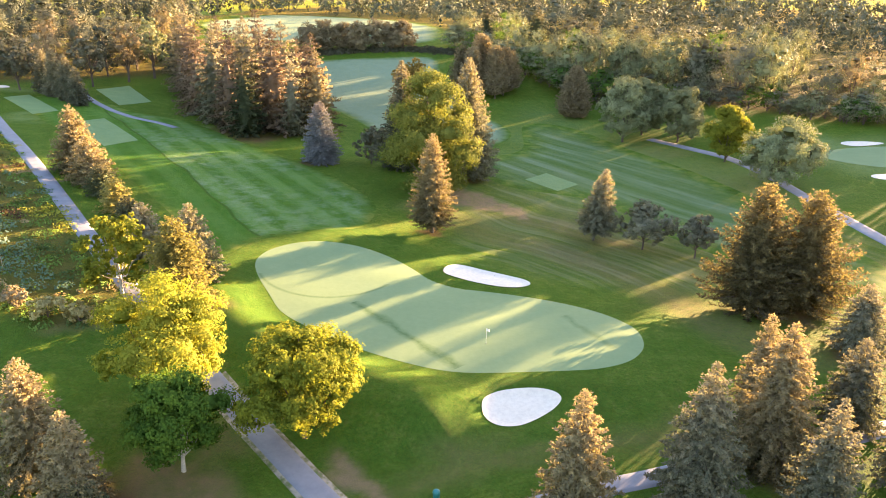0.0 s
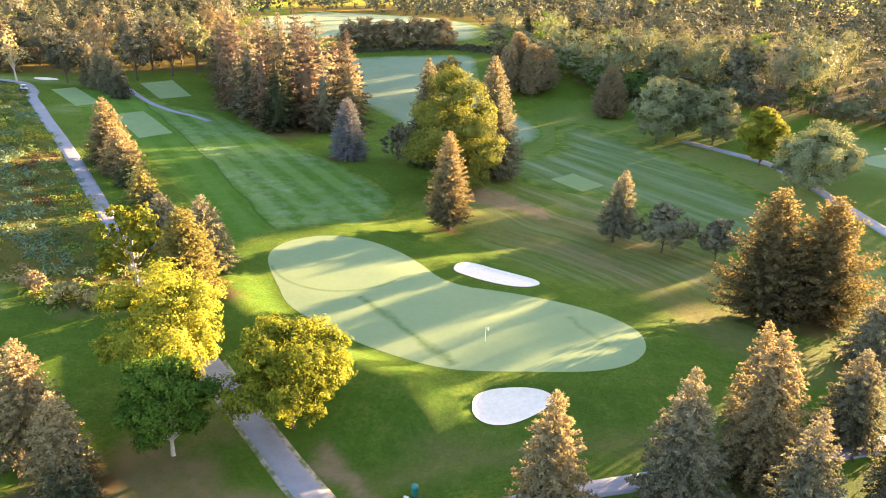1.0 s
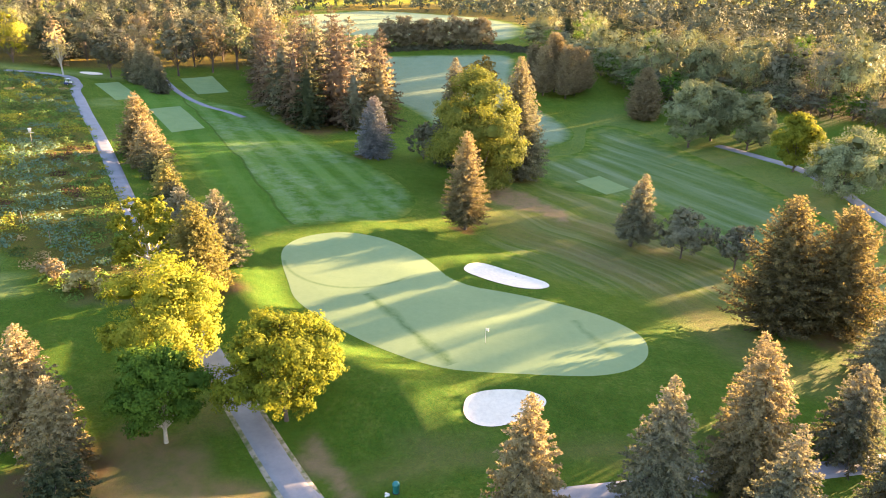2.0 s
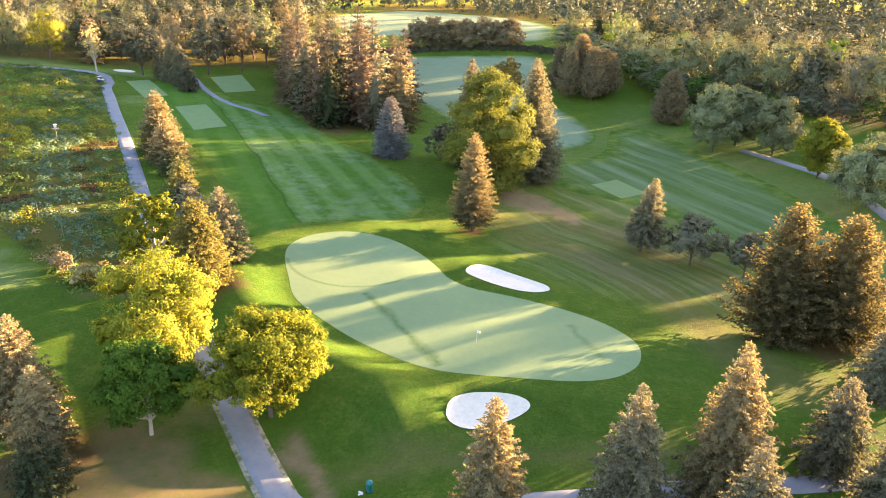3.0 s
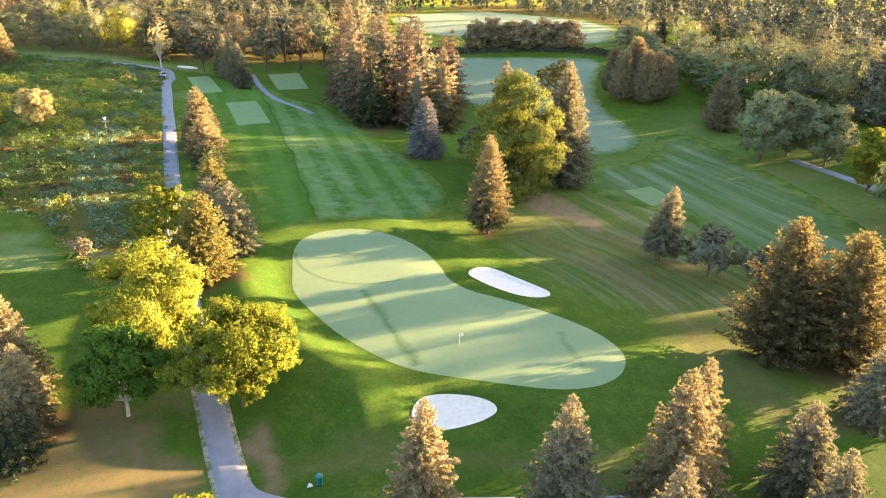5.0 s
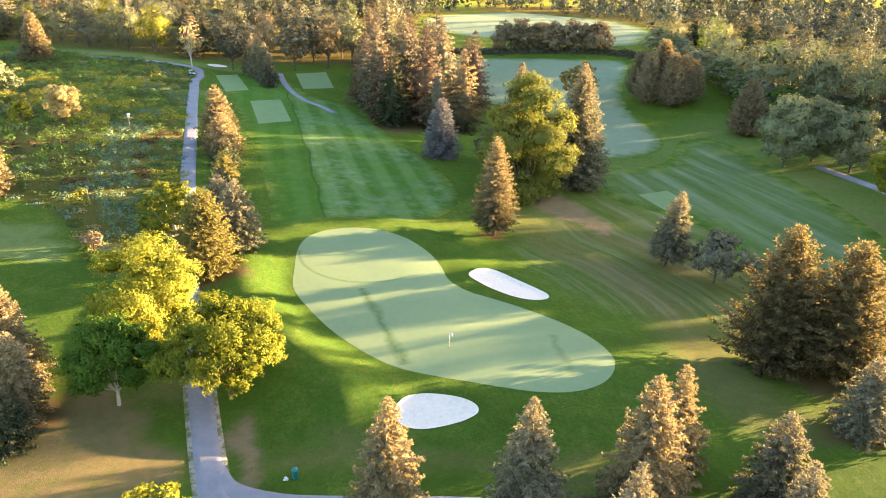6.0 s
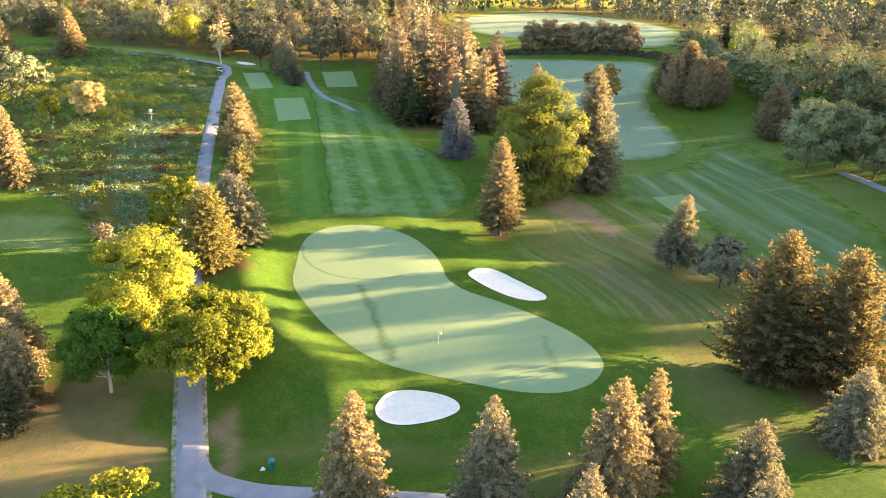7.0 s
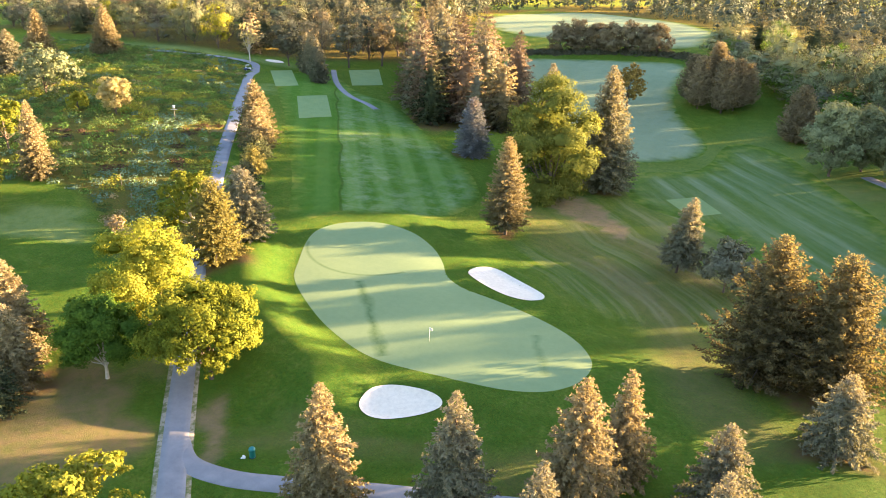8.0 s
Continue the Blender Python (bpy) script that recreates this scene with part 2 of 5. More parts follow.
# mowing lanes of the rough, worn pale and dry in turn, along the lines that the mowers follow
lane = nt.nodes.new("ShaderNodeAttribute")
lane.attribute_name = "lane"
run = nt.nodes.new("ShaderNodeCombineXYZ")
nt.links.new(calc(nt, "MULTIPLY", lane.outputs["Fac"], 0.30), run.inputs[0])
nt.links.new(calc(nt, "MULTIPLY", along(nt, p, (0.5, -0.86)), 0.022), run.inputs[1])
worn = nt.nodes.new("ShaderNodeAttribute")
worn.attribute_name = "worn"
for seed, stops, tone, most in ((0.0, [(0.46, (0,)), (0.66, (1,))], (0.27, 0.30, 0.18), 0.85), (31.0, [(0.50, (0,)), (0.68, (1,))], (0.05, 0.145, 0.022), 0.7)):
    run2 = nt.nodes.new("ShaderNodeVectorMath")
    run2.inputs[1].default_value = (seed, seed, 0)
    nt.links.new(run.outputs[0], run2.inputs[0])
    k = ramp_of(nt, noise_of(nt, 1.0, 5, 0.62, run2.outputs[0]), stops)
    col = mixed(nt, calc(nt, "MULTIPLY", calc(nt, "MULTIPLY", k, worn.outputs["Fac"]), most), col, tone)
for key, tone in (("dry", (0.225, 0.18, 0.105)), ("weeds", (0.10, 0.10, 0.035)), ("mulch", (0.13, 0.085, 0.06)), ("mown", (0.16, 0.26, 0.10)), ("bare", (0.29, 0.22, 0.155)), ("litter", (0.07, 0.055, 0.035))):
    at = nt.nodes.new("ShaderNodeAttribute")
    at.attribute_name = key
    k = calc(nt, "MULTIPLY", at.outputs["Fac"], calc(nt, "MULTIPLY_ADD", noise_of(nt, 0.7, 4, 0.65, p), 1.5, 0.15))
    n = nt.nodes.new("ShaderNodeClamp")
    nt.links.new(k, n.inputs[0])
    col = mixed(nt, n.outputs[0], col, tone)
nt.links.new(col, bsdf.inputs["Base Color"])

M_FAIRWAY, nt, bsdf, col, p = turf("striped_fairway", [(0.34, (0.035, 0.15, 0.018)), (0.5, (0.06, 0.20, 0.028)), (0.66, (0.13, 0.265, 0.06))], 0.06)
st = stripes(nt, p, (0.83, 0.555), 6.2, 0.35)
across = along(nt, p, (0.83, 0.555))
inside = nt.nodes.new("ShaderNodeMapRange")
inside.inputs[1].default_value, inside.inputs[2].default_value = 41.4, 42.2
nt.links.new(calc(nt, "ADD", across, calc(nt, "MULTIPLY_ADD", noise_of(nt, 0.06, 2, 0.5, p), 3.0, -1.5)), inside.inputs[0])
inside = inside.outputs[0]
band = calc(nt, "MULTIPLY_ADD", inside, 0.65, 0.35)
col = mixed(nt, calc(nt, "MULTIPLY", calc(nt, "MULTIPLY", st, band), calc(nt, "MULTIPLY_ADD", noise_of(nt, 0.05, 2, 0.5, p), 1.1, 0.2)), col, (0.145, 0.30, 0.08))
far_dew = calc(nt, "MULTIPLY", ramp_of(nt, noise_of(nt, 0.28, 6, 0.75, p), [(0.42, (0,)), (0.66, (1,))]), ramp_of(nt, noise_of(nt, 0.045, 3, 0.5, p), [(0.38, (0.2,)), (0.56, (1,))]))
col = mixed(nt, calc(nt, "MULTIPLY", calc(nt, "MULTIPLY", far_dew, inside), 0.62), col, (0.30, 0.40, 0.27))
# the seam where the cut grass meets its darker collar
edge = calc(nt, "MULTIPLY", calc(nt, "MULTIPLY", inside, calc(nt, "SUBTRACT", 1.0, inside)), 4.0)
col = mixed(nt, calc(nt, "MULTIPLY", edge, 0.7), col, (0.025, 0.095, 0.014))
nt.links.new(col, bsdf.inputs["Base Color"])

# dewy turf, its colour paled further to stand in for haze
M_FARFAIRWAY, nt, bsdf, col, p = turf("dewy_hazed_fairway", [(0.3, (0.22, 0.32, 0.20)), (0.6, (0.28, 0.38, 0.26)), (0.8, (0.34, 0.43, 0.31))], 0.03)
M_SIDEFAIRWAY, nt, bsdf, col, p = turf("side_fairway", [(0.3, (0.055, 0.15, 0.03)), (0.55, (0.10, 0.20, 0.06)), (0.8, (0.17, 0.26, 0.11))], 0.05)
st = stripes(nt, p, (0.82, 0.57), 8.5, 1.2)
lay = nt.nodes.new("ShaderNodeCombineXYZ")
nt.links.new(calc(nt, "MULTIPLY", along(nt, p, (0.82, 0.57)), 0.33), lay.inputs[0])
nt.links.new(calc(nt, "MULTIPLY", along(nt, p, (-0.57, 0.82)), 0.02), lay.inputs[1])
dew = ramp_of(nt, noise_of(nt, 1.0, 5, 0.62, lay.outputs[0]), [(0.38, (0,)), (0.66, (1,))])
col = mixed(nt, calc(nt, "MULTIPLY", calc(nt, "MULTIPLY_ADD", st, 0.6, 0.4), calc(nt, "MULTIPLY", dew, 0.65)), col, (0.33, 0.42, 0.30))
nt.links.new(col, bsdf.inputs["Base Color"])
M_TEE, nt, bsdf, col, p = turf("tee_turf", [(0.3, (0.20, 0.34, 0.15)), (0.7, (0.30, 0.43, 0.22))], 0.3)



def soft_edge(m):
    """Longer grass takes over towards a fairway's edge."""
    nt, bsdf = m.node_tree, m.node_tree.nodes["Principled BSDF"]
    p = place_of(nt)
    at = nt.nodes.new("ShaderNodeAttribute")
    at.attribute_name = "inner"
    longer = ramp_of(nt, noise_of(nt, 0.25, 4, 0.6, p), [(0.36, (0.04, 0.125, 0.015)), (0.5, (0.08, 0.19, 0.025)), (0.64, (0.19, 0.255, 0.05))])
    old = bsdf.inputs["Base Color"].links[0].from_socket
    k = nt.nodes.new("ShaderNodeClamp")
    nt.links.new(calc(nt, "ADD", at.outputs["Fac"], calc(nt, "MULTIPLY_ADD", noise_of(nt, 0.6, 3, 0.6, p), 0.6, -0.3)), k.inputs[0])
    nt.links.new(mixed(nt, k.outputs[0], longer, old), bsdf.inputs["Base Color"])


for m in (M_FAIRWAY, M_FARFAIRWAY, M_SIDEFAIRWAY):
    soft_edge(m)

# putting green: short pale turf with a darker seam and tyre lines
M_GREEN, nt, bsdf, col, p = turf("putting_green_turf", [(0.3, (0.185, 0.265, 0.135)), (0.55, (0.22, 0.30, 0.155)), (0.8, (0.265, 0.34, 0.18))], 0.12, bump=0.12, sheen=0.02)


def seam(nt, p, a, b, width):
    """1 on a straight seam from a to b, 0 off it."""
    a, b = Vector(a), Vector(b)
    way = (b - a).normalized()
    u, v = along(nt, p, way, a), along(nt, p, (-way.y, way.x), a)
    v = calc(nt, "ADD", v, calc(nt, "MULTIPLY_ADD", noise_of(nt, 0.25, 3, 0.5, p), 2.4, -1.2))
    on = calc(nt, "MULTIPLY", calc(nt, "GREATER_THAN", u, 0.0), calc(nt, "LESS_THAN", u, (b - a).length))
    off = calc(nt, "DIVIDE", calc(nt, "ABSOLUTE", v), width)
    return calc(nt, "MULTIPLY", on, calc(nt, "MAXIMUM", calc(nt, "SUBTRACT", 1.0, off), 0.0))


def ring(nt, p, c, radius, width, way):
    """1 on an arc of a circle, on the side that the direction names."""
    n = nt.nodes.new("ShaderNodeVectorMath")
    n.operation = "DISTANCE"
    flat = nt.nodes.new("ShaderNodeVectorMath")
    flat.operation = "MULTIPLY"
    flat.inputs[1].default_value = (1, 1, 0)
    nt.links.new(p, flat.inputs[0])
    nt.links.new(flat.outputs[0], n.inputs[0])
    n.inputs[1].default_value = (*c, 0)
    off = calc(nt, "DIVIDE", calc(nt, "ABSOLUTE", calc(nt, "SUBTRACT", n.outputs["Value"], radius)), width)
    side = calc(nt, "GREATER_THAN", along(nt, p, way, c), radius * 0.45)
    return calc(nt, "MULTIPLY", side, calc(nt, "MAXIMUM", calc(nt, "SUBTRACT", 1.0, off), 0.0))


darker_lines = seam(nt, p, (-12.6, 98.8), (2.0, 81.0), 1.05)
darker_lines = calc(nt, "MAXIMUM", darker_lines, calc(nt, "MULTIPLY", seam(nt, p, (17, 96), (21.5, 86), 0.8), 0.6))
darker_lines = calc(nt, "MAXIMUM", darker_lines, calc(nt, "MULTIPLY", ring(nt, p, (-17.5, 111), 11.0, 0.45, (-0.1, -0.99)), 0.75))
darker_lines = calc(nt, "MULTIPLY", darker_lines, calc(nt, "MULTIPLY_ADD", noise_of(nt, 1.2, 4, 0.7, p), 1.2, 0.1))
col = mixed(nt, calc(nt, "MULTIPLY", darker_lines, 0.9), col, (0.06, 0.125, 0.04))
nt.links.new(col, bsdf.inputs["Base Color"])

M_SAND, nt, bsdf = material("white_bunker_sand")
p = place_of(nt)
n1, n2 = noise_of(nt, 1.6, 5, 0.7, p), noise_of(nt, 9.0, 3, 0.7, p)
nt.links.new(ramp_of(nt, n1, [(0.3, (0.70, 0.62, 0.52)), (0.6, (0.82, 0.735, 0.62))]), bsdf.inputs["Base Color"])
bsdf.inputs["Roughness"].default_value = 0.95
bumped(nt, bsdf, calc(nt, "ADD", n1, n2), 0.35, 0.08)

M_PATH, nt, bsdf = material("grey_asphalt_path")
p = place_of(nt)
n1, n2 = noise_of(nt, 0.5, 5, 0.65, p), noise_of(nt, 14.0, 2, 0.7, p)
nt.links.new(ramp_of(nt, calc(nt, "MULTIPLY_ADD", n2, 0.3, calc(nt, "MULTIPLY", n1, 0.7)), [(0.3, (0.17, 0.18, 0.21)), (0.7, (0.27, 0.28, 0.32))]), bsdf.inputs["Base Color"])
bsdf.inputs["Roughness"].default_value = 0.85
bumped(nt, bsdf, n2, 0.3, 0.02)

M_VERGE, nt, bsdf = material("gravelly_verge")
p = place_of(nt)
n1, n2 = noise_of(nt, 0.9, 5, 0.7, p), noise_of(nt, 8.0, 3, 0.7, p)
nt.links.new(ramp_of(nt, n1, [(0.34, (0.08, 0.13, 0.03)), (0.46, (0.17, 0.17, 0.08)), (0.57, (0.34, 0.30, 0.24))]), bsdf.inputs["Base Color"])
bsdf.inputs["Roughness"].default_value = 0.95
bumped(nt, bsdf, n2, 0.5, 0.05)


def plain(name, colour, rough=0.5, metal=0.0):
    m, nt, bsdf = material(name)
    tc = nt.nodes.new("ShaderNodeTexCoord")
    n = noise_of(nt, 9.0, 3, 0.6, tc.outputs["Object"])
    nt.links.new(mixed(nt, calc(nt, "MULTIPLY", n, 0.35), colour, tuple(c * 0.6 for c in colour)), bsdf.inputs["Base Color"])
    bsdf.inputs["Roughness"].default_value, bsdf.inputs["Metallic"].default_value = rough, metal
    return m


M_TEAL = plain("teal_plastic", (0.01, 0.19, 0.20))
M_WHITE = plain("white_paint", (0.8, 0.8, 0.8), 0.4)
M_BLACK = plain("black_rubber", (0.02, 0.02, 0.022), 0.7)
M_BLUEPAINT = plain("blue_paint", (0.03, 0.06, 0.22), 0.3)
M_WOOD = plain("weathered_wood", (0.28, 0.24, 0.19), 0.9)


# ---- the ground and what is laid on it ----
def graded(lo, hi, dense_lo, dense_hi, step, growth=1.09):
    """Lines of a grid, close in one stretch and ever wider outside it."""
    out = list(np.arange(dense_lo, dense_hi + step, step))
    s, v = step, out[-1]
    while v < hi:
        s = min(s * growth, 60)
        v += s
        out.append(v)
    s, v = step, dense_lo
    while v > lo:
        s = min(s * growth, 60)
        v -= s
        out.insert(0, v)
    return np.array(out)


def blob(x, y, cx, cy, rx, ry, turn=0.0, soft=0.5):
    c, s = math.cos(radians(turn)), math.sin(radians(turn))
    u, v = ((x - cx) * c + (y - cy) * s) / rx, (-(x - cx) * s + (y - cy) * c) / ry
    wob = 0.18 * np.sin(np.arctan2(v, u) * 3 + cx) + 0.1 * np.sin(np.arctan2(v, u) * 7 + cy)
    return ease((1 + wob - np.hypot(u, v)) / soft)


PATH_LINE = [(0.5, 45.4), (-3.5, 50.0), (-12.2, 60.0), (-25.0, 75.6), (-39.5, 93.6), (-61.4, 122.4), (-87.0, 157.8), (-104.0, 180.8), (-117.5, 199.6), (-128.0, 214.0), (-135.0, 226.0), (-150.0, 238.0), (-190.0, 232.0)]
WEEDS = [(-52.5, 88.5), (-64.0, 96.5), (-78.0, 102.5), (-89.0, 101.5), (-110.0, 95.0), (-190.0, 120.0), (-252.0, 225.0), (-205.0, 236.0), (-158.0, 236.0), (-138.5, 228.0), (-119.5, 198.5), (-88.5, 157.5), (-63.0, 122.5), (-44.0, 97.0)]
path_line = smooth_loop(PATH_LINE, 6, False)
weeds_line = smooth_loop(WEEDS, 3)

STAND = [(-73, 226), (-51, 199), (-33, 209), (-36, 236), (-64, 290), (-98, 300), (-88, 262)]
BEHIND_TEES = [(-100, 285), (-116, 280), (-140, 255), (-165, 255), (-190, 330), (-120, 335), (-98, 305)]
LEFT_BACK = [(-330, 262), (-262, 252), (-212, 247), (-148, 252), (-165, 300), (-330, 330)]
RIGHT_EDGE = [(8, 340), (18, 325), (34, 304), (43, 282), (56, 262), (73, 262), (100, 246), (118, 232), (133, 224), (180, 216), (185, 250), (120, 285), (80, 305), (55, 340), (20, 372)]
FAR_LEFT = [(-430, 330), (-330, 332), (-190, 335), (-120, 340), (-112, 372), (-140, 440), (-150, 560), (-260, 500), (-430, 420)]
FAR_MID = [(-150, 565), (-60, 530), (-8, 425), (4, 388), (10, 375), (55, 345), (85, 310), (120, 290), (190, 252), (260, 230), (380, 330), (400, 440), (400, 600), (280, 760), (60, 760), (-60, 680), (-150, 640)]
WORN_SWATH = [(-4.3, 146.5), (2.3, 140.8), (8.7, 133.8), (18.3, 128.8), (28.9, 117.8), (35.4, 104.1), (40.0, 92.2), (45.2, 85.7)]
FAIRWAY = [(-36.5, 114.0), (-52.0, 135.0), (-84.0, 175.0), (-110.0, 206.0), (-124.0, 232.0), (-112.0, 240.0), (-90.0, 222.0), (-72.0, 214.0), (-47.0, 188.0), (-27.0, 168.0), (-14.0, 148.0), (-14.5, 132.0), (-24.0, 125.0), (-31.0, 120.0)]
FAR_FAIRWAY = [(3.1, 201.6), (13.5, 208.3), (20.0, 219.0), (20.5, 230.3), (16.2, 242.4), (9.6, 256.0), (2.5, 276.8), (-0.2, 298.4), (-2.0, 322.0), (-14.0, 326.0), (-70.0, 313.0), (-62.0, 280.0), (-30.0, 240.0), (-14.0, 210.0)]
SIDE_FAIRWAY = [(26.0, 236.0), (40.0, 232.0), (52.0, 205.0), (64.0, 175.0), (72.0, 140.0), (74.0, 112.0), (62.0, 110.0), (44.0, 140.0), (34.0, 160.0), (14.0, 168.0), (8.0, 190.0), (22.0, 205.0)]
FIELD = [(-105.0, 372.0), (-60.0, 352.0), (-8.0, 352.0), (0.0, 385.0), (-10.0, 420.0), (-60.0, 520.0), (-120.0, 560.0), (-130.0, 440.0)]
fairway_lines = [smooth_loop(q) for q in (FAIRWAY, FAR_FAIRWAY, SIDE_FAIRWAY, FIELD)]
gx = graded(-2600, 2600, -34, 36, 0.7, 1.05)
gy = graded(-2500, 3500, 62, 124, 0.7, 1.045)
GX, GY = np.meshgrid(gx, gy, indexing="ij")
GZ = heights(GX, GY)
# the ground lies a little lower under the mown sheets
for line, sink, rim in [(green_line, 0.10, 0.5)] + [(q, 0.25, 2.0) for q in fairway_lines]:
    GZ -= sink * ease((-line_distance(GX, GY, line) - rim) / (rim * 1.5))
ids = np.arange(GX.size).reshape(GX.shape)
quads = np.stack([ids[:-1, :-1], ids[1:, :-1], ids[1:, 1:], ids[:-1, 1:]], -1).reshape(-1, 4)
ground_mesh = mesh_of("ground", np.stack([GX, GY, GZ], -1).reshape(-1, 3), quads, [M_GROUND], True)
fx, fy = GX.ravel(), GY.ravel()
dry = sum(k * blob(fx, fy, *b) for k, *b in [
    (1.0, -22, 53, 10, 13, 35, 0.35), (0.9, -24, 50, 9, 9, 0, 0.5), (1.0, -9.3, 62.3, 5.4, 2.6, 130, 0.9), (0.8, -5.3, 57.8, 3.8, 1.5, 120, 0.9), (0.5, -23, 67, 4, 6, 0, 0.8),
    (0.5, 22, 142, 24, 8, -25, 1.0), (0.2, 44, 116, 12, 22, 20, 1.0), (0.4, 38, 140, 46, 32, -25, 1.2), (0.5, 70, 160, 8, 34, 10, 0.9),
    (0.7, -48, 92, 5, 7, 0, 0.6), (0.1, 36, 100, 12, 16, 10, 1.0), (0.5, 58, 200, 12, 10, 0, 0.8), (0.4, 60, 128, 14, 7, 30, 0.8), (0.4, 3, 64, 14, 5, 20, 1.0), (0.4, 24, 68, 14, 6, 10, 1.0)])
swath = smooth_loop(WORN_SWATH, 4, False)
dry = dry + 0.42 * ease(1.25 - line_distance(fx, fy, swath, False) / 6.0)
bare = np.clip(blob(fx, fy, 7.5, 153.8, 11.5, 5.2, -38, 0.12) + 0.75 * blob(fx, fy, -9.0, 62.0, 5.2, 2.2, 130, 0.8) + 0.6 * blob(fx, fy, -5.0, 57.4, 3.6, 1.2, 120, 0.8), 0, 1)
mulch = sum(blob(fx, fy, *b) for b in [(50, 100, 9, 7, 0, 0.7), (53, 87, 6, 5.5, 0, 0.7), (33, 64, 5, 6, 0, 0.6), (-52, 200, 14, 8, -30, 0.6), (-30, 177, 5, 5, 0, 0.5), (3, 172, 9, 7, 0, 0.5), (-2, 132, 3, 3, 0, 0.6), (-33, 54, 6, 8, 0, 0.5), (-35, 93, 6, 9, 40, 0.6)])
litter = np.max([ease(0.5 - line_distance(fx, fy, q) / 8.0) for q in (STAND, BEHIND_TEES, LEFT_BACK, RIGHT_EDGE, FAR_LEFT, FAR_MID)], axis=0)
weeds = ease(0.5 - line_distance(fx, fy, weeds_line) / 3.0)
mown = sum(blob(fx, fy, *b) for b in [(-72, 88, 14, 8, 20, 0.4), (-68, 202, 10, 6, 55, 0.6), (-110, 200, 10, 4, 125, 0.6), (108, 196, 30, 26, 0, 0.7), (-180, 242, 60, 10, 2, 0.6)]) + 0.55 * blob(fx, fy, 42, 195, 42, 66, 25, 0.6)
lanes = smooth_loop([(-16.0, 160.0)] + WORN_SWATH + [(50.0, 74.0), (58.0, 55.0)], 5, False)
lane = line_distance(fx, fy, lanes, False)
worn = np.clip(blob(fx, fy, 32, 132, 44, 52, -25, 0.55) * ease((line_distance(fx, fy, green_line) - 9.0) / 9.0), 0, 1)
for key, values in (("lane", lane), ("worn", worn), ("dry", np.clip(dry, 0, 0.9)), ("weeds", weeds), ("mulch", np.clip(mulch, 0, 1)), ("mown", np.clip(mown, 0, 1)), ("bare", bare), ("litter", litter)):
    ground_mesh.attributes.new(key, "FLOAT", "POINT").data.foreach_set("value", values.astype(np.float32))
tagged(new("ground", ground_mesh), "rolling rough grass with dry and weedy patches", "ground", kind="structure")


def draped(name, line, step, up, mat, label, category, fade=3.5):
    """A sheet inside an outline, cut into a grid so that it follows the ground."""
    bm = bmesh.new()
    bm.faces.new([bm.verts.new((x, y, 0)) for x, y in line])
    for axis in (0, 1):
        lo, hi = min(q[axis] for q in line), max(q[axis] for q in line)
        no = (1, 0, 0) if axis == 0 else (0, 1, 0)
        for v in np.arange(math.floor(lo / step) * step + step, hi, step):
            bmesh.ops.bisect_plane(bm, geom=bm.verts[:] + bm.edges[:] + bm.faces[:], plane_co=(v, v, 0), plane_no=no)
    bmesh.ops.triangulate(bm, faces=[f for f in bm.faces if len(f.verts) > 4])
    bmesh.ops.recalc_face_normals(bm, faces=bm.faces)
    bm.verts.ensure_lookup_table()
    zs = heights(np.array([v.co.x for v in bm.verts]), np.array([v.co.y for v in bm.verts]))
    for v, z in zip(bm.verts, zs):
        v.co.z = z + up
    inner = ease(-line_distance(np.array([v.co.x for v in bm.verts]), np.array([v.co.y for v in bm.verts]), line) / fade)
    for f in bm.faces:
        f.smooth = True
        if f.normal.z < 0:
            f.normal_flip()
    me = bpy.data.meshes.new(name)
    bm.to_mesh(me)
    bm.free()
    me.attributes.new("inner", "FLOAT", "POINT").data.foreach_set("value", inner.astype(np.float32))
    me.materials.append(mat)
    return tagged(new(name, me), label, category, kind="structure")


def ribbon(name, line, widths, up, mat, label, category):
    """A strip of ground along a line, slightly crowned, with its own edge thickness."""
    line = np.asarray(line)
    way = np.gradient(line, axis=0)
    way /= np.linalg.norm(way, axis=1)[:, None] + 1e-9
    side = np.stack([-way[:, 1], way[:, 0]], 1)
    rows = []
    for off, lift in ((-0.53, -0.12), (-0.5, 0.0), (-0.25, 0.02), (0, 0.03), (0.25, 0.02), (0.5, 0.0), (0.53, -0.12)):
        q = line + side * (off * np.asarray(widths))[:, None]
        rows.append(np.column_stack([q, heights(q[:, 0], q[:, 1]) + up + lift]))
    vs = np.stack(rows, 1)
    ids = np.arange(vs.shape[0] * 7).reshape(-1, 7)
    fs = np.stack([ids[:-1, :-1], ids[:-1, 1:], ids[1:, 1:], ids[1:, :-1]], -1).reshape(-1, 4)
    return tagged(new(name, mesh_of(name, vs.reshape(-1, 3), fs[:, ::-1], [mat], True)), label, category, kind="structure")


draped("putting_green", green_line, 0.6, 0.008, M_GREEN, "pale closely mown putting green with a faint seam", "golf green")
for line in bunker_lines:
    draped("bunker", line, 0.6, 0.07, M_SAND, "white sand bunker with a raked floor", "bunker")
draped("fairway", fairway_lines[0], 2.0, 0.015, M_FAIRWAY, "dark green fairway mown in long stripes", "fairway")
draped("fairway", fairway_lines[1], 4.0, 0.015, M_FARFAIRWAY, "pale dewy fairway curving between trees, haze in its tone", "fairway")
draped("fairway", fairway_lines[2], 3.0, 0.015, M_SIDEFAIRWAY, "green fairway with pale dewy mowing lines", "fairway", 9.0)
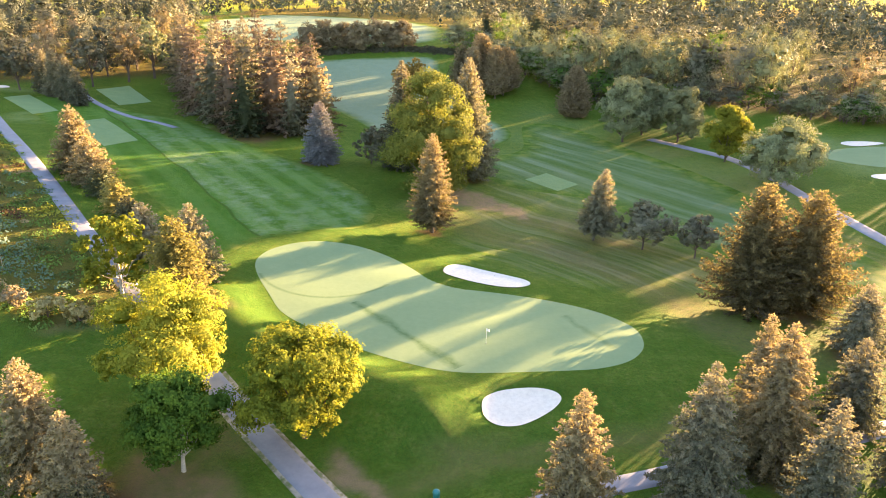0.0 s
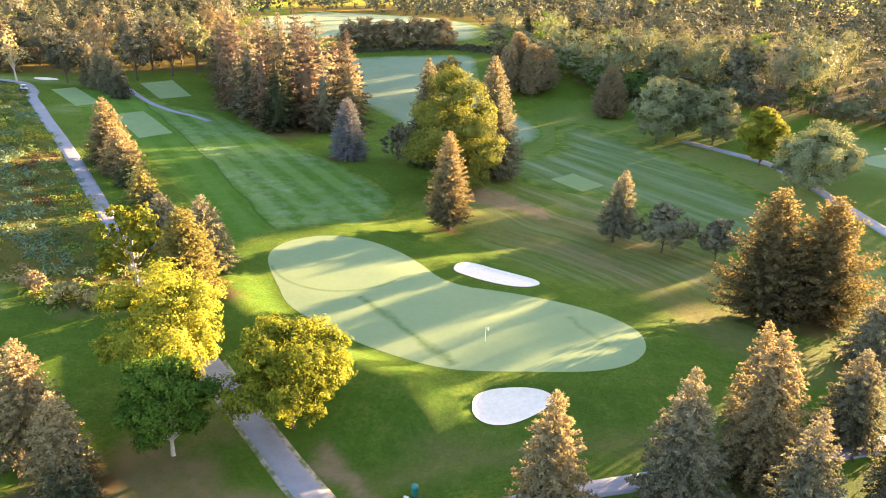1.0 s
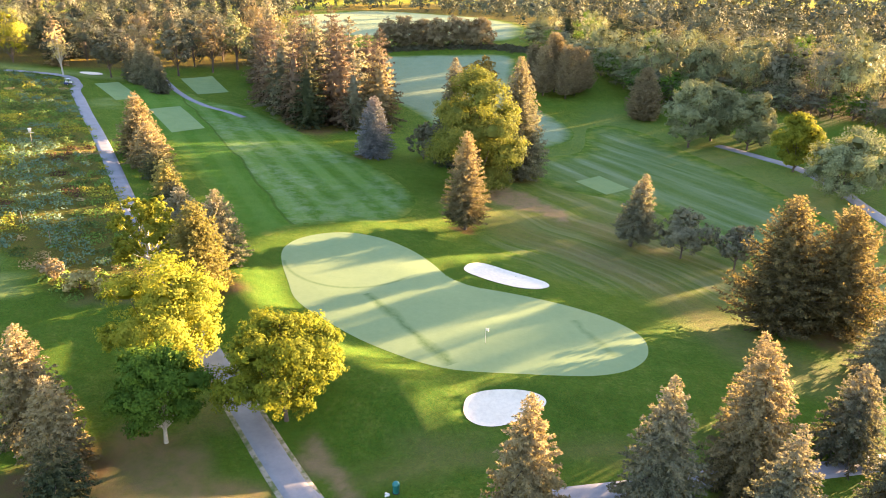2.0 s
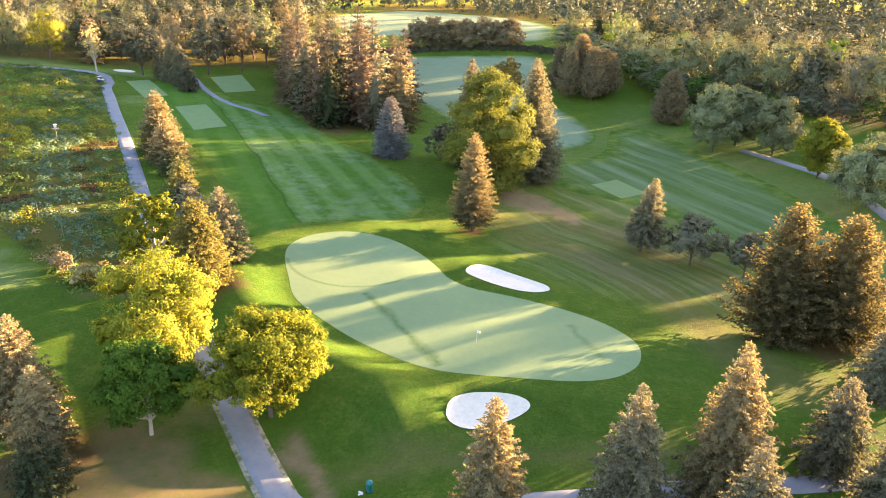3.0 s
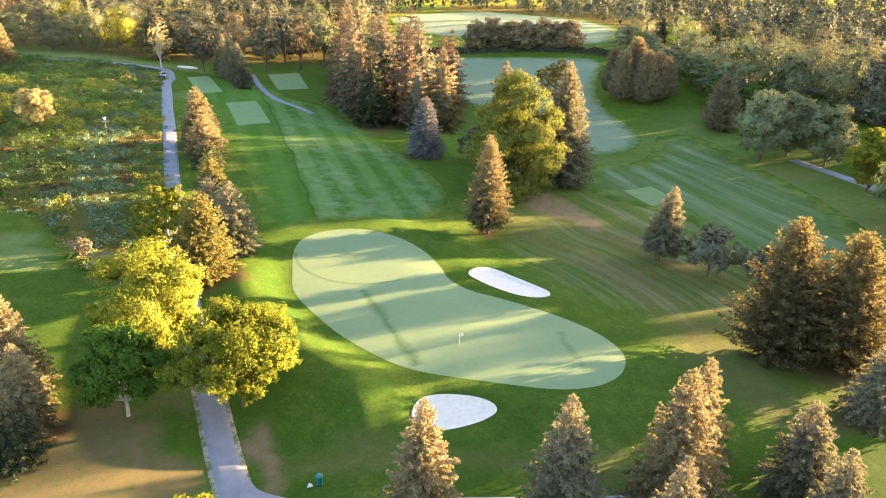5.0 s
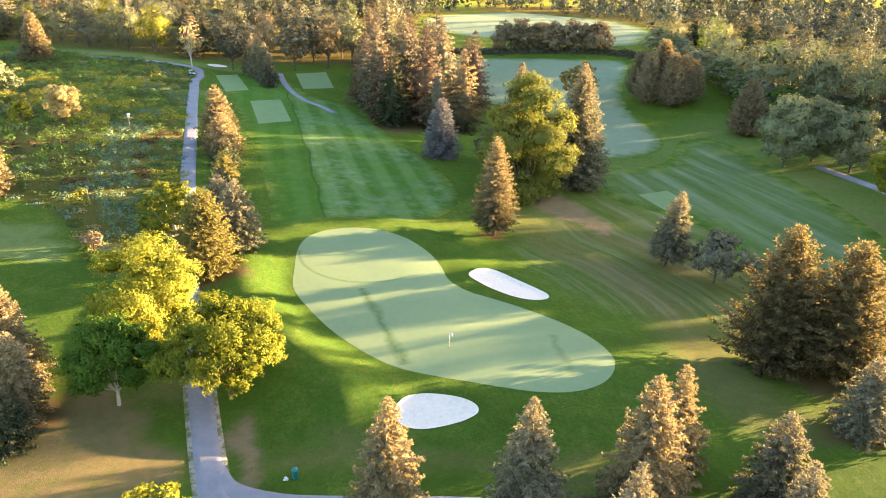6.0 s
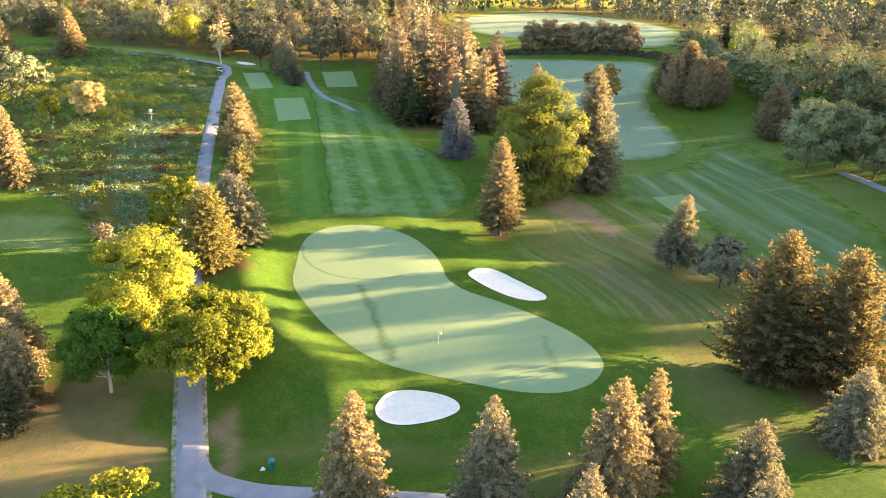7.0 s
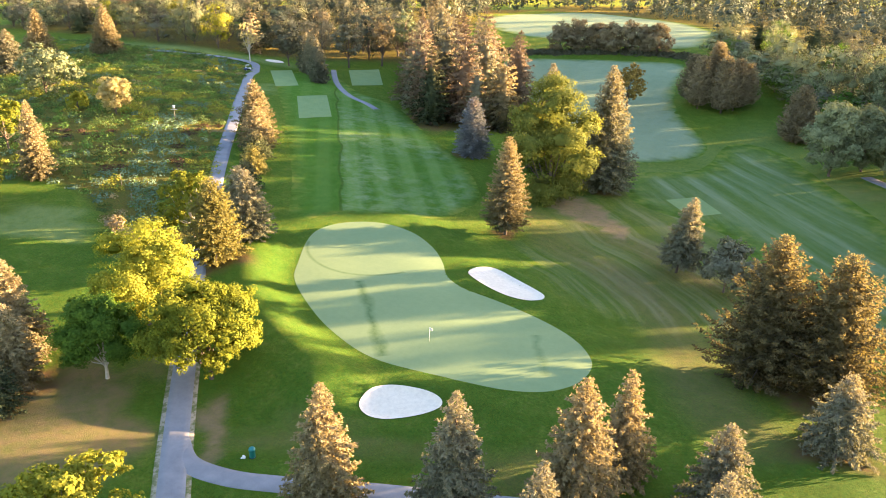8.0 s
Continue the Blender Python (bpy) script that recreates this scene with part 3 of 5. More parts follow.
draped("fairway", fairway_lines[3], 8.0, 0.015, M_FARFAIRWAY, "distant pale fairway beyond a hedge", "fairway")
for corners in ([(-97.0, 198.6), (-92.1, 207.5), (-73.7, 182.6), (-78.4, 174.0)], [(-114.3, 254.7), (-107.5, 265.5), (-91.0, 240.3), (-96.8, 229.5)],
                [(-131.0, 229.3), (-127.0, 236.5), (-107.3, 213.6), (-110.7, 206.0)], [(19.7, 173.8), (25.6, 180.2), (31.9, 171.4), (26.3, 165.8)]):
    draped("tee_box", corners, 2.0, 0.05, M_TEE, "pale rectangular mown tee box", "tee box")
draped("putting_green", smooth_loop([(98.0, 190.0), (105.0, 198.0), (122.0, 198.0), (124.0, 182.0), (108.0, 180.0)]), 4.0, 0.05, M_GREEN, "distant pale putting green", "golf green")
for c in ((114, 203), (106, 172)):
    draped("bunker", smooth_loop([(c[0] + r * math.cos(a), c[1] + 0.45 * r * math.sin(a)) for a, r in ((0, 6), (1.2, 5), (2.2, 6), (3.2, 5.4), (4.3, 6.2), (5.4, 5))]), 3.0, 0.09, M_SAND, "distant white sand bunker", "bunker")
draped("bunker", smooth_loop([(-142 + 4 * math.cos(a), 246 + 2.5 * math.sin(a)) for a in (0, 1, 2, 3, 4, 5)]), 2.0, 0.09, M_SAND, "small distant sand bunker", "bunker")

wide = np.where(path_line[:, 1] < 110, 2.7, 2.9)
ribbon("verge", path_line[:20], wide[:20] + 1.0, 0.035, M_VERGE, "worn gravelly verge beside the cart path", "verge")
ribbon("path", path_line, wide, 0.07, M_PATH, "grey asphalt cart path", "path")
branch = smooth_loop([(-9.6, 57.4), (-6.0, 55.0), (-0.8, 55.0), (4.9, 56.6), (15.5, 60.0), (21.0, 61.6), (31.0, 64.8), (42.0, 67.6), (60.0, 74.0)], 8, False)
ribbon("path", branch, np.full(len(branch), 2.4), 0.055, M_PATH, "grey asphalt branch of the cart path", "path")
spur = smooth_loop([(-71.0, 202.4), (-78.2, 207.7), (-88.9, 214.7), (-102.5, 228.8), (-118.0, 250.0)], 6, False)
ribbon("path", spur, np.full(len(spur), 1.9), 0.11, M_PATH, "narrow curved asphalt path to a tee", "path")
right = smooth_loop([(60.0, 216.0), (71.5, 198.9), (75.6, 189.3), (77.7, 178.2), (79.0, 163.8), (80.6, 144.1), (81.5, 129.2), (84.0, 100.0)], 5, False)
ribbon("path", right, np.full(len(right), 2.8), 0.06, M_PATH, "grey path along the side fairway", "path")


# ---- trees ----
def unit(v):
    return v / (np.linalg.norm(v, axis=-1, keepdims=True) + 1e-9)


def leaves(rng, at, normal, size, aspect=0.72):
    """Folded leaf-like kites at places, facing roughly along normals."""
    n = len(at)
    normal = unit(normal)
    way = unit(np.cross(normal, rng.normal(size=(n, 3))))
    side = np.cross(normal, way)
    size = np.broadcast_to(size, n)[:, None] * rng.uniform(0.65, 1.3, (n, 1))
    fold = normal * size * 0.14
    vs = np.stack([at - way * size * 0.5, at + side * size * aspect * 0.5 - fold, at + way * size * 0.5, at - side * size * aspect * 0.5 - fold], 1).reshape(-1, 3)
    return vs, np.arange(n * 4).reshape(-1, 4)


def heart(rng, c, r):
    """A lumpy closed form of 24 quads, the shaded heart of a clump of leaves."""
    pts, faces = {}, []
    for axis in range(3):
        for sgn in (-1, 1):
            for i in range(2):
                for j in range(2):
                    quad = []
                    for u, v in ((i, j), (i + 1, j), (i + 1, j + 1), (i, j + 1)):
                        q = [0, 0, 0]
                        q[axis], q[(axis + 1) % 3], q[(axis + 2) % 3] = sgn, u - 1, v - 1
                        quad.append(pts.setdefault(tuple(q), len(pts)))
                    faces.append(quad if sgn > 0 else quad[::-1])
    v = unit(np.array(list(pts), float))
    return c + v * r * rng.uniform(0.78, 1.0, (len(v), 1)) * np.array((1, 1, 0.8)), np.array(faces)


def broadleaf_meshes(seed, H, R, low, count, leaf, lobes=26, flat=1.0, loose=0.55, full=False, hearts=0.0, tight=1.0):
    """Trunk with limbs, and crown, of a broad-leaved tree: boughs that fan out, each with tufts of leaves and dark gaps between."""
    rng = np.random.default_rng(seed)
    mid, half = (H + low) / 2, (H - low) / 2 * flat
    d = unit(rng.normal(size=(lobes * 3, 3)))
    d[:, 2] = np.where(d[:, 2] < -0.88, -d[:, 2], d[:, 2])
    keep = []
    for q in d:
        if all(np.dot(q, k) < 0.80 for k in keep):
            keep.append(q)
        if len(keep) >= lobes:
            break
    d = np.array(keep)
    reach = rng.uniform(*((0.56, 0.78) if full else (0.46, 0.84)), len(d))[:, None]
    # the crown is broader below its middle than above it, and leans a little
    taper = np.where(d[:, 2:] > 0, 1.0 - 0.22 * d[:, 2:], 1.0)
    centre = d * reach * np.array((R, R, half)) * np.concatenate([taper, taper, np.ones_like(taper)], 1) + np.array((0, 0, mid))
    centre[:, :2] += rng.normal(size=2) * 0.05 * R
    rad = rng.uniform(*((0.28, 0.42) if full else (0.22, 0.40)), len(d)) * R
    centre = np.vstack([centre, (0, 0, mid)])
    rad = np.append(rad, 0.5 * R)
    share = rad ** 2 / (rad ** 2).sum()
    pv = []
    for c, r, s in zip(centre, rad, share):
        n = int(count * s)
        tufts = 16 + int(n / 90)
        q = unit(rng.normal(size=(tufts, 3)) + unit(c - np.array((0, 0, mid - 0.2 * half))) * 0.55)
        out = rng.uniform(0.62, 1.02, tufts) + np.where(rng.random(tufts) < 0.3, rng.uniform(0.08, 0.32, tufts), 0)
        spot = c + q * (out * r)[:, None] * np.array((1, 1, 0.82))
        size = r * rng.uniform(0.22, 0.42, tufts) * (1.25 - 0.35 * out) * tight
        of = rng.integers(0, tufts, n)
        g = unit(rng.normal(size=(n, 3))) * (rng.random(n) ** 0.45)[:, None]
        at = spot[of] + g * size[of][:, None] * np.array((1, 1, 0.7))
        pv.append((at, q[of] * 0.8 + g * 0.5 + rng.normal(size=(n, 3)) * loose * 0.8 + np.array((0, 0, 0.3))))
    at, nor = np.concatenate([a for a, _ in pv]), np.concatenate([b for _, b in pv])
    cv, cf = leaves(rng, at, nor, leaf)
    if hearts:
        cv, cf = joined([(cv, cf)] + [heart(rng, c, r * hearts) for c, r in zip(centre, rad)])
    tr = max(0.10, H * 0.017)
    bend = rng.normal(size=2) * 0.02 * H
    trunk = [tube([(0, 0, -0.3), (bend[0] * 0.3, bend[1] * 0.3, low * 0.6), (bend[0], bend[1], mid * 0.85), (0, 0, mid + half * 0.6)], (tr * 1.35, tr, tr * 0.7, tr * 0.15), 9)]
    for c in centre[:14]:
        start = np.array((bend[0] * 0.5, bend[1] * 0.5, low * 0.7 + rng.uniform(0, 0.35) * (mid - low * 0.7)))
        bow = (start + c) / 2 + np.array((0, 0, -0.08 * R))
        trunk.append(tube([start, bow, c], (tr * 0.45, tr * 0.3, tr * 0.08), 5))
    return trunk, (cv, cf)


def conifer_meshes(seed, H, R, count=1.0, low=0.05, power=0.85, droop=0.35, spray=0.55, ragged=0.16, lift=0.0, tuft=6):
    """Trunk and crown of a conifer: whorls of drooping boughs set with needle sprays."""
    rng = np.random.default_rng(seed)
    tr = H * 0.014
    trunk = [tube([(0, 0, -0.3), (0, 0, H * 0.5), (0, 0, H * 0.97)], (tr * 1.3, tr * 0.7, tr * 0.1), 8)]
    levels = int(H * 2.0 * count ** 0.4)
    P, D, S = [], [], []
    for i in range(levels):
        f = low + (1 - low) * (i + rng.uniform(-0.3, 0.3)) / levels
        if f >= 0.985:
            continue
        reach = R * (1 - f) ** power * min(1.0, 0.62 + (f - low) * 3.2) + 0.12
        n = max(4, int((6 + reach * 1.9) * count ** 0.3))
        turn = rng.uniform(0, 6.28)
        for k in range(n):
            a = turn + 6.283 * k / n + rng.uniform(-0.22, 0.22)
            L = reach * rng.uniform(1 - 1.6 * ragged, 1 + ragged)
            z0 = f * H + rng.uniform(-0.15, 0.15)
            out = np.array((math.cos(a), math.sin(a), 0))
            rise = 0.55 * f + lift - 0.1
            st = max(2, int(L / (spray * 0.7) * count ** 0.3) + 1)
            t = np.linspace(0.30, 1.0, st) if st > 2 else np.array((0.55, 1.0))
            curve = out[None] * (L * t)[:, None] + np.array((0, 0, 1))[None] * (z0 + L * (rise * t - droop * t * t * (1 - 0.5 * f) + 0.20 * t ** 4))[:, None]
            dirs = unit(np.gradient(curve, axis=0))
            side = np.cross(dirs, (0, 0, 1))
            # a tuft of needles at every step, hanging side twigs between
            m = tuft
            at = np.repeat(curve + rng.normal(size=(st, 3)) * 0.14 * spray + side * rng.uniform(-0.34, 0.34, (st, 1)) * L * np.sin(t * 3.1)[:, None] * 0.5, m, 0)
            P.append(at)
            D.append(np.repeat(dirs, m, 0) * 0.55 + unit(rng.normal(size=(st * m, 3))) * 0.75 + np.array((0, 0, 0.1)))
            S.append(spray * rng.uniform(0.45, 0.8, st * m) * np.repeat(1.12 - 0.35 * t, m) * min(1.0, 0.5 + reach * 0.32))
            for sgn, dz in ((-1, -0.2), (1, -0.2), (0, -0.5)):
                P.append(curve + rng.normal(size=(st, 3)) * 0.07 * spray)
                D.append(dirs * rng.uniform(0.4, 0.9, (st, 1)) + side * sgn * rng.uniform(0.6, 1.1, (st, 1)) + np.array((0, 0, dz)) + rng.normal(size=(st, 3)) * 0.16)
                S.append(spray * rng.uniform(0.8, 1.3, st) * (1.12 - 0.45 * t) * min(1.0, 0.45 + reach * 0.35))
            if i % 3 == 0 and k % 2 == 0 and L > 0.8:
                trunk.append(tube(curve[[0, st // 2, -1]] - np.array((0, 0, 0.04)), (0.05 * L ** 0.5, 0.03, 0.01), 4))
    tipn = 14
    P.append(np.column_stack([rng.normal(size=(tipn, 2)) * 0.05, np.linspace(H * 0.95, H * 0.985, tipn)]))
    D.append(np.column_stack([rng.normal(size=(tipn, 2)) * 0.5, np.ones(tipn)]))
    S.append(np.full(tipn, spray * 0.6))
    P, D, S = np.concatenate(P), unit(np.concatenate(D)), np.concatenate(S)[:, None]
    roll = unit(np.cross(D, rng.normal(size=D.shape) * 0.8 + np.array((0, 0, 1.0))))
    fold = np.cross(roll, D) * S * 0.10
    # the dense shaded heart of the crown
    rows, sides = 9, 9
    ring = []
    for i in range(rows + 1):
        f = low + 0.02 + (0.72 - low) * i / rows
        r = 0.40 * R * (1 - f) ** power * min(1.0, 0.62 + (f - low) * 3.2)
        a = np.arange(sides) * 6.283 / sides + rng.uniform(0, 0.5)
        k = rng.uniform(0.75, 1.1, sides) * r
        ring.append(np.stack([np.cos(a) * k, np.sin(a) * k, np.full(sides, f * H) - 0.25 * droop * k], 1))
    core = np.concatenate(ring)
    ids = np.arange(len(core)).reshape(-1, sides)
    core_faces = np.stack([ids[:-1], np.roll(ids[:-1], -1, 1), np.roll(ids[1:], -1, 1), ids[1:]], -1).reshape(-1, 4)
    vs = np.stack([P, P + D * S * 0.45 + roll * S * 0.23 - fold, P + D * S, P + D * S * 0.45 - roll * S * 0.23 - fold], 1).reshape(-1, 3)
    return trunk, joined([(vs, np.arange(len(P) * 4).reshape(-1, 4)), (core, core_faces)])


def crown_shading(verts, faces, soft):
    """A crown's faces turned outwards, and the normals by which its leaves are shaded partly as the crown's rounded whole."""
    verts, faces = np.asarray(verts, float), np.asarray(faces)
    lo, hi = verts.min(0), verts.max(0)
    half = (hi - lo) / 2
    heart_at = np.array(((lo[0] + hi[0]) / 2, (lo[1] + hi[1]) / 2, lo[2] + 0.38 * (hi[2] - lo[2])))
    quads = verts[faces]
    normal = unit(np.cross(quads[:, 2] - quads[:, 0], quads[:, 3] - quads[:, 1]))
    out = unit((quads.mean(1) - heart_at) / half ** 2)
    back = (normal * out).sum(1) < 0
    faces = np.where(back[:, None], faces[:, ::-1], faces)
    normal = np.where(back[:, None], -normal, normal)
    shade = np.zeros_like(verts)
    for k in range(faces.shape[1]):
        np.add.at(shade, faces[:, k], unit(normal * (1 - soft) + out * soft))
    return faces, unit(shade)


def crown_mesh(verts, faces, mat, soft):
    faces, shade = crown_shading(verts, faces, soft)
    me = mesh_of("crown", verts, faces, [mat], True)
    me.normals_split_custom_set_from_vertices(shade.tolist())
    return me


def tree(name, meshes, mat, wood, m, label, category, group=""):
    ob = thing(name, m, label, category, group)
    trunk, crown = meshes
    tv, tf = joined(trunk)
    part("trunk", mesh_of("trunk", tv, tf, [wood], True), wood, ob)
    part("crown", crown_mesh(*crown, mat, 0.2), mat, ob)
    return ob


def stand(x, y, turn=0.0, size=1.0, tilt=(0.0, 0.0), wide=1.0):
    """The pose of a thing that stands on the ground."""
    return Matrix.LocRotScale((x, y, high(x, y)), Euler((radians(tilt[0]), radians(tilt[1]), radians(turn))), (size * wide, size * wide, size))


def broadleaf(x, y, top, R, mat, label, low=2.5, count=7000, leaf=0.42, seed=0, name="broadleaf_tree", wood=M_BARK, lobes=26, group="", full=False, hearts=0.0, tight=1.0):
    return tree(name, broadleaf_meshes(seed + int(x * 7 + y * 13), top - high(x, y), R, low, count, leaf, lobes, full=full, hearts=hearts, tight=tight), mat, wood, stand(x, y), label, "tree", group)


def conifer(x, y, top, R, mat, label, name="spruce_tree", tilt=(0, 0), group="", **shape):
    return tree(name, conifer_meshes(int(x * 11 + y * 17) % 9999, top - high(x, y), R, **shape), mat, M_BARK, stand(x, y, 0, 1, tilt), label, "tree", group)


# beside the cart path
broadleaf(-14.6, 68.2, 14.2, 6.9, M_MAPLE, "yellow-green maple with dense leaves beside the path", 0.9, 36000, 0.30, name="maple_tree", lobes=46, hearts=0.5, tight=1.15)
broadleaf(-30.6, 74.0, 14.4, 7.6, M_YELLOW, "bright yellow-leaved tree in full sun", 0.9, 34000, 0.30, lobes=44, hearts=0.4, tight=1.2)
broadleaf(-25.4, 62.2, 11.4, 5.0, M_GREENLEAF, "round dark green tree with a pale slim trunk", 1.9, 22000, 0.29, wood=M_PALEBARK, lobes=40, hearts=0.6, tight=1.3, full=True)
broadleaf(-45.0, 98.2, 15.0, 5.2, M_LIME, "lime-yellow tree with thin pale stems", 1.5, 10000, 0.42, wood=M_PALEBARK, lobes=20)
broadleaf(-3.8, 39.7, 11.0, 5.6, M_LIME, "yellow-green tree crown in full sun", 2.5, 9000, 0.42)
conifer(-34.7, 92.3, 15.6, 5.4, M_LARCH, "golden-green larch with feathery boughs", "larch_tree", power=0.65, spray=0.65, droop=0.25, count=0.9)
conifer(-35.6, 101.5, 14.5, 5.0, M_SPRUCE, "dark green spruce behind the larch", power=0.8)
conifer(-33.0, 56.0, 11.0, 4.2, M_CONES, "brown-tinged spruce beside the dry lawn", droop=0.45)
conifer(-38.5, 60.5, 13.5, 5.0, M_CONES, "tall brown-tinged spruce at the lawn's edge", droop=0.45)
conifer(-30.0, 51.5, 8.0, 3.4, M_DARKSPRUCE, "small dark spruce at the lawn's edge", droop=0.45)
# row along the cart path
ROW = [(-74.0, 151.0, 18.0, 6.0, M_CONES), (-68.5, 144.5, 13.5, 5.8, M_CONES), (-63.5, 138.0, 10.0, 4.4, M_DARKSPRUCE), (-58.0, 130.0, 9.5, 4.0, M_LARCH), (-52.5, 121.0, 9.0, 3.8, M_DARKSPRUCE), (-46.5, 112.0, 11.0, 4.6, M_SPRUCE)]
for x, y, top, R, mat in ROW:
    conifer(x, y, top, R, mat, "conifer in the row along the cart path", group="row along the path", power=0.8, spray=0.7, count=0.8, tuft=5)
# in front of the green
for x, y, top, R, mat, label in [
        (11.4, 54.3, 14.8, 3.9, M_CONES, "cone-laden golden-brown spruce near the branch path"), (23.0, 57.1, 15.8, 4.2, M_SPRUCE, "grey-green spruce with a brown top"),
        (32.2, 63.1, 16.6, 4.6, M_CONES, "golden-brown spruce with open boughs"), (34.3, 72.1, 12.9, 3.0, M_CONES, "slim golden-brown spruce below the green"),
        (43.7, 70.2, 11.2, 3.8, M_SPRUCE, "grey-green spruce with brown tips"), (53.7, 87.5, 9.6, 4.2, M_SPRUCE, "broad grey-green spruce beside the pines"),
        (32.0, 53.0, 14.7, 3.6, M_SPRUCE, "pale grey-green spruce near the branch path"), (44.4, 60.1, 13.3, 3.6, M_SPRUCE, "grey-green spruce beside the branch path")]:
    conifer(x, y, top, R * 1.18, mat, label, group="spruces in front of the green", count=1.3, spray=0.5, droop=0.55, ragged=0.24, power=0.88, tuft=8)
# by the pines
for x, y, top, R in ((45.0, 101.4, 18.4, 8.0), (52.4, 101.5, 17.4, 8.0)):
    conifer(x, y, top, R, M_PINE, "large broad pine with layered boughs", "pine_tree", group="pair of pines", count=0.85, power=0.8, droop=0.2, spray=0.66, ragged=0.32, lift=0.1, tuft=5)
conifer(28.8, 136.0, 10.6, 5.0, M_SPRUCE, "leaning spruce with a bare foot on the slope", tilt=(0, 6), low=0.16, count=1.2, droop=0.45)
broadleaf(37.2, 132.0, 5.4, 5.6, M_DULL, "small dull-leaved spreading tree", 1.6, 9000, 0.36, lobes=18, hearts=0.4)
broadleaf(45.5, 127.5, 5.0, 4.2, M_DULL, "small dull-leaved tree beside the pines", 1.6, 6000, 0.38, lobes=14, hearts=0.4)
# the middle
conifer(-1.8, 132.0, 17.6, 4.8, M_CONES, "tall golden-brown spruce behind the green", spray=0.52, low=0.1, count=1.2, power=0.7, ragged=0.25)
broadleaf(-1.5, 157.5, 24.6, 10.8, M_SHADEMAPLE, "large yellow-green maple with a full crown", -1.6, 42000, 0.44, name="maple_tree", lobes=60, full=True, hearts=0.6, tight=1.35)
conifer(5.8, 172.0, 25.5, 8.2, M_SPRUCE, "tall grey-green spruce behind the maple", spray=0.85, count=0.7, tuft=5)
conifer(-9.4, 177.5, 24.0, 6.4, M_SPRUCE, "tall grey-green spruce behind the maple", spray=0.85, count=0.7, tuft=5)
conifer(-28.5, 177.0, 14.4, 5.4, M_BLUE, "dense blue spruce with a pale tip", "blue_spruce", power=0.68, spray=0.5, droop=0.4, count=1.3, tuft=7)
broadleaf(-17.0, 180.0, 8.0, 5.5, M_DULL, "low dull dark bush beside the maple", 0.5, 3500, 0.6, name="bush")
broadleaf(-9.5, 259.0, 15.4, 6.5, M_ORANGE, "orange-tan tree at the far fairway", 2.0, 4000, 0.7)
broadleaf(-113.0, 144.5, high(-113, 144.5) + 10.0, 4.4, M_TAN, "rounded tan-leaved bush among the weeds", -0.3, 9000, 0.34, name="bush", lobes=36, full=True, hearts=0.5, tight=1.4)

# trees at the edge of the weedy field
conifer(-88.5, 102.8, 20.0, 3.8, M_CONES, "tall pinkish-brown spruce at the weeds' edge", ragged=0.25, spray=0.7)
broadleaf(-85.0, 88.0, 14.0, 6.0, M_LIME, "lime-green tree beside the mown strip", 2.5, 6000, 0.5)
broadleaf(-108.0, 111.0, 17.0, 5.5, M_LIME, "yellow-green tree among the weeds", 2.0, 5000, 0.5)
broadleaf(-148.0, 152.0, 22.0, 9.5, M_GREYGREEN, "pale grey-green spreading tree among the weeds", 1.0, 6000, 0.7)
conifer(-196.0, 216.0, 24.0, 6.5, M_CONES, "pinkish-brown spruce behind the weeds", spray=1.0, count=0.8)
conifer(-212.0, 200.0, 23.0, 6.5, M_CONES, "pinkish-brown spruce behind the weeds", spray=1.0, count=0.8)
conifer(-190.0, 172.0, 20.0, 6.5, M_SPRUCE, "broad grey-green spruce behind the weeds", spray=1.0, count=0.8)
broadleaf(-126.0, 144.0, 11.0, 3.6, M_LIME, "yellow-green rounded shrub among the weeds", 0.3, 2200, 0.5, name="bush", lobes=10)
broadleaf(-52.0, 91.0, 5.0, 2.6, M_TAN, "tan dried shrub beside the path", 0.2, 1800, 0.35, name="bush", lobes=9)
broadleaf(-57.0, 93.0, 5.2, 2.4, M_CEDAR, "brownish dried shrub beside the path", 0.2, 1500, 0.35, name="bush", lobes=9)
broadleaf(-47.5, 90.0, 4.2, 2.2, M_TAN, "pale dried shrub beside the path", 0.2, 1300, 0.35, name="bush", lobes=9)

# by the tees
for x, y, top, R in ((-106.0, 224.0, 14.5, 3.6), (-112.0, 231.0, 17.0, 4.4), (-118.5, 237.0, 18.0, 4.6), (-124.0, 242.0, 17.0, 4.4)):
    conifer(x, y, top, R, M_SPRUCE, "grey-green spruce beside the tees", group="spruces by the tees", spray=0.9, count=0.8)
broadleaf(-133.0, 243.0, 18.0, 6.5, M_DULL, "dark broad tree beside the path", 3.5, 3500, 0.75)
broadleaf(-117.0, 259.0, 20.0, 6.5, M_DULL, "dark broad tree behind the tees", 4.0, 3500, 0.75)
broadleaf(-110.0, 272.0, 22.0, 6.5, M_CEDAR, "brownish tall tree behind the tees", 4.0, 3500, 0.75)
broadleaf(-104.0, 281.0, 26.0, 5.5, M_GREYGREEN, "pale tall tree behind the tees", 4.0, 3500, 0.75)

broadleaf(-147.0, 238.0, 20.0, 4.0, M_TAN, "thin pale-stemmed tree with few tan leaves", 4.0, 900, 0.5, wood=M_PALEBARK, lobes=12)

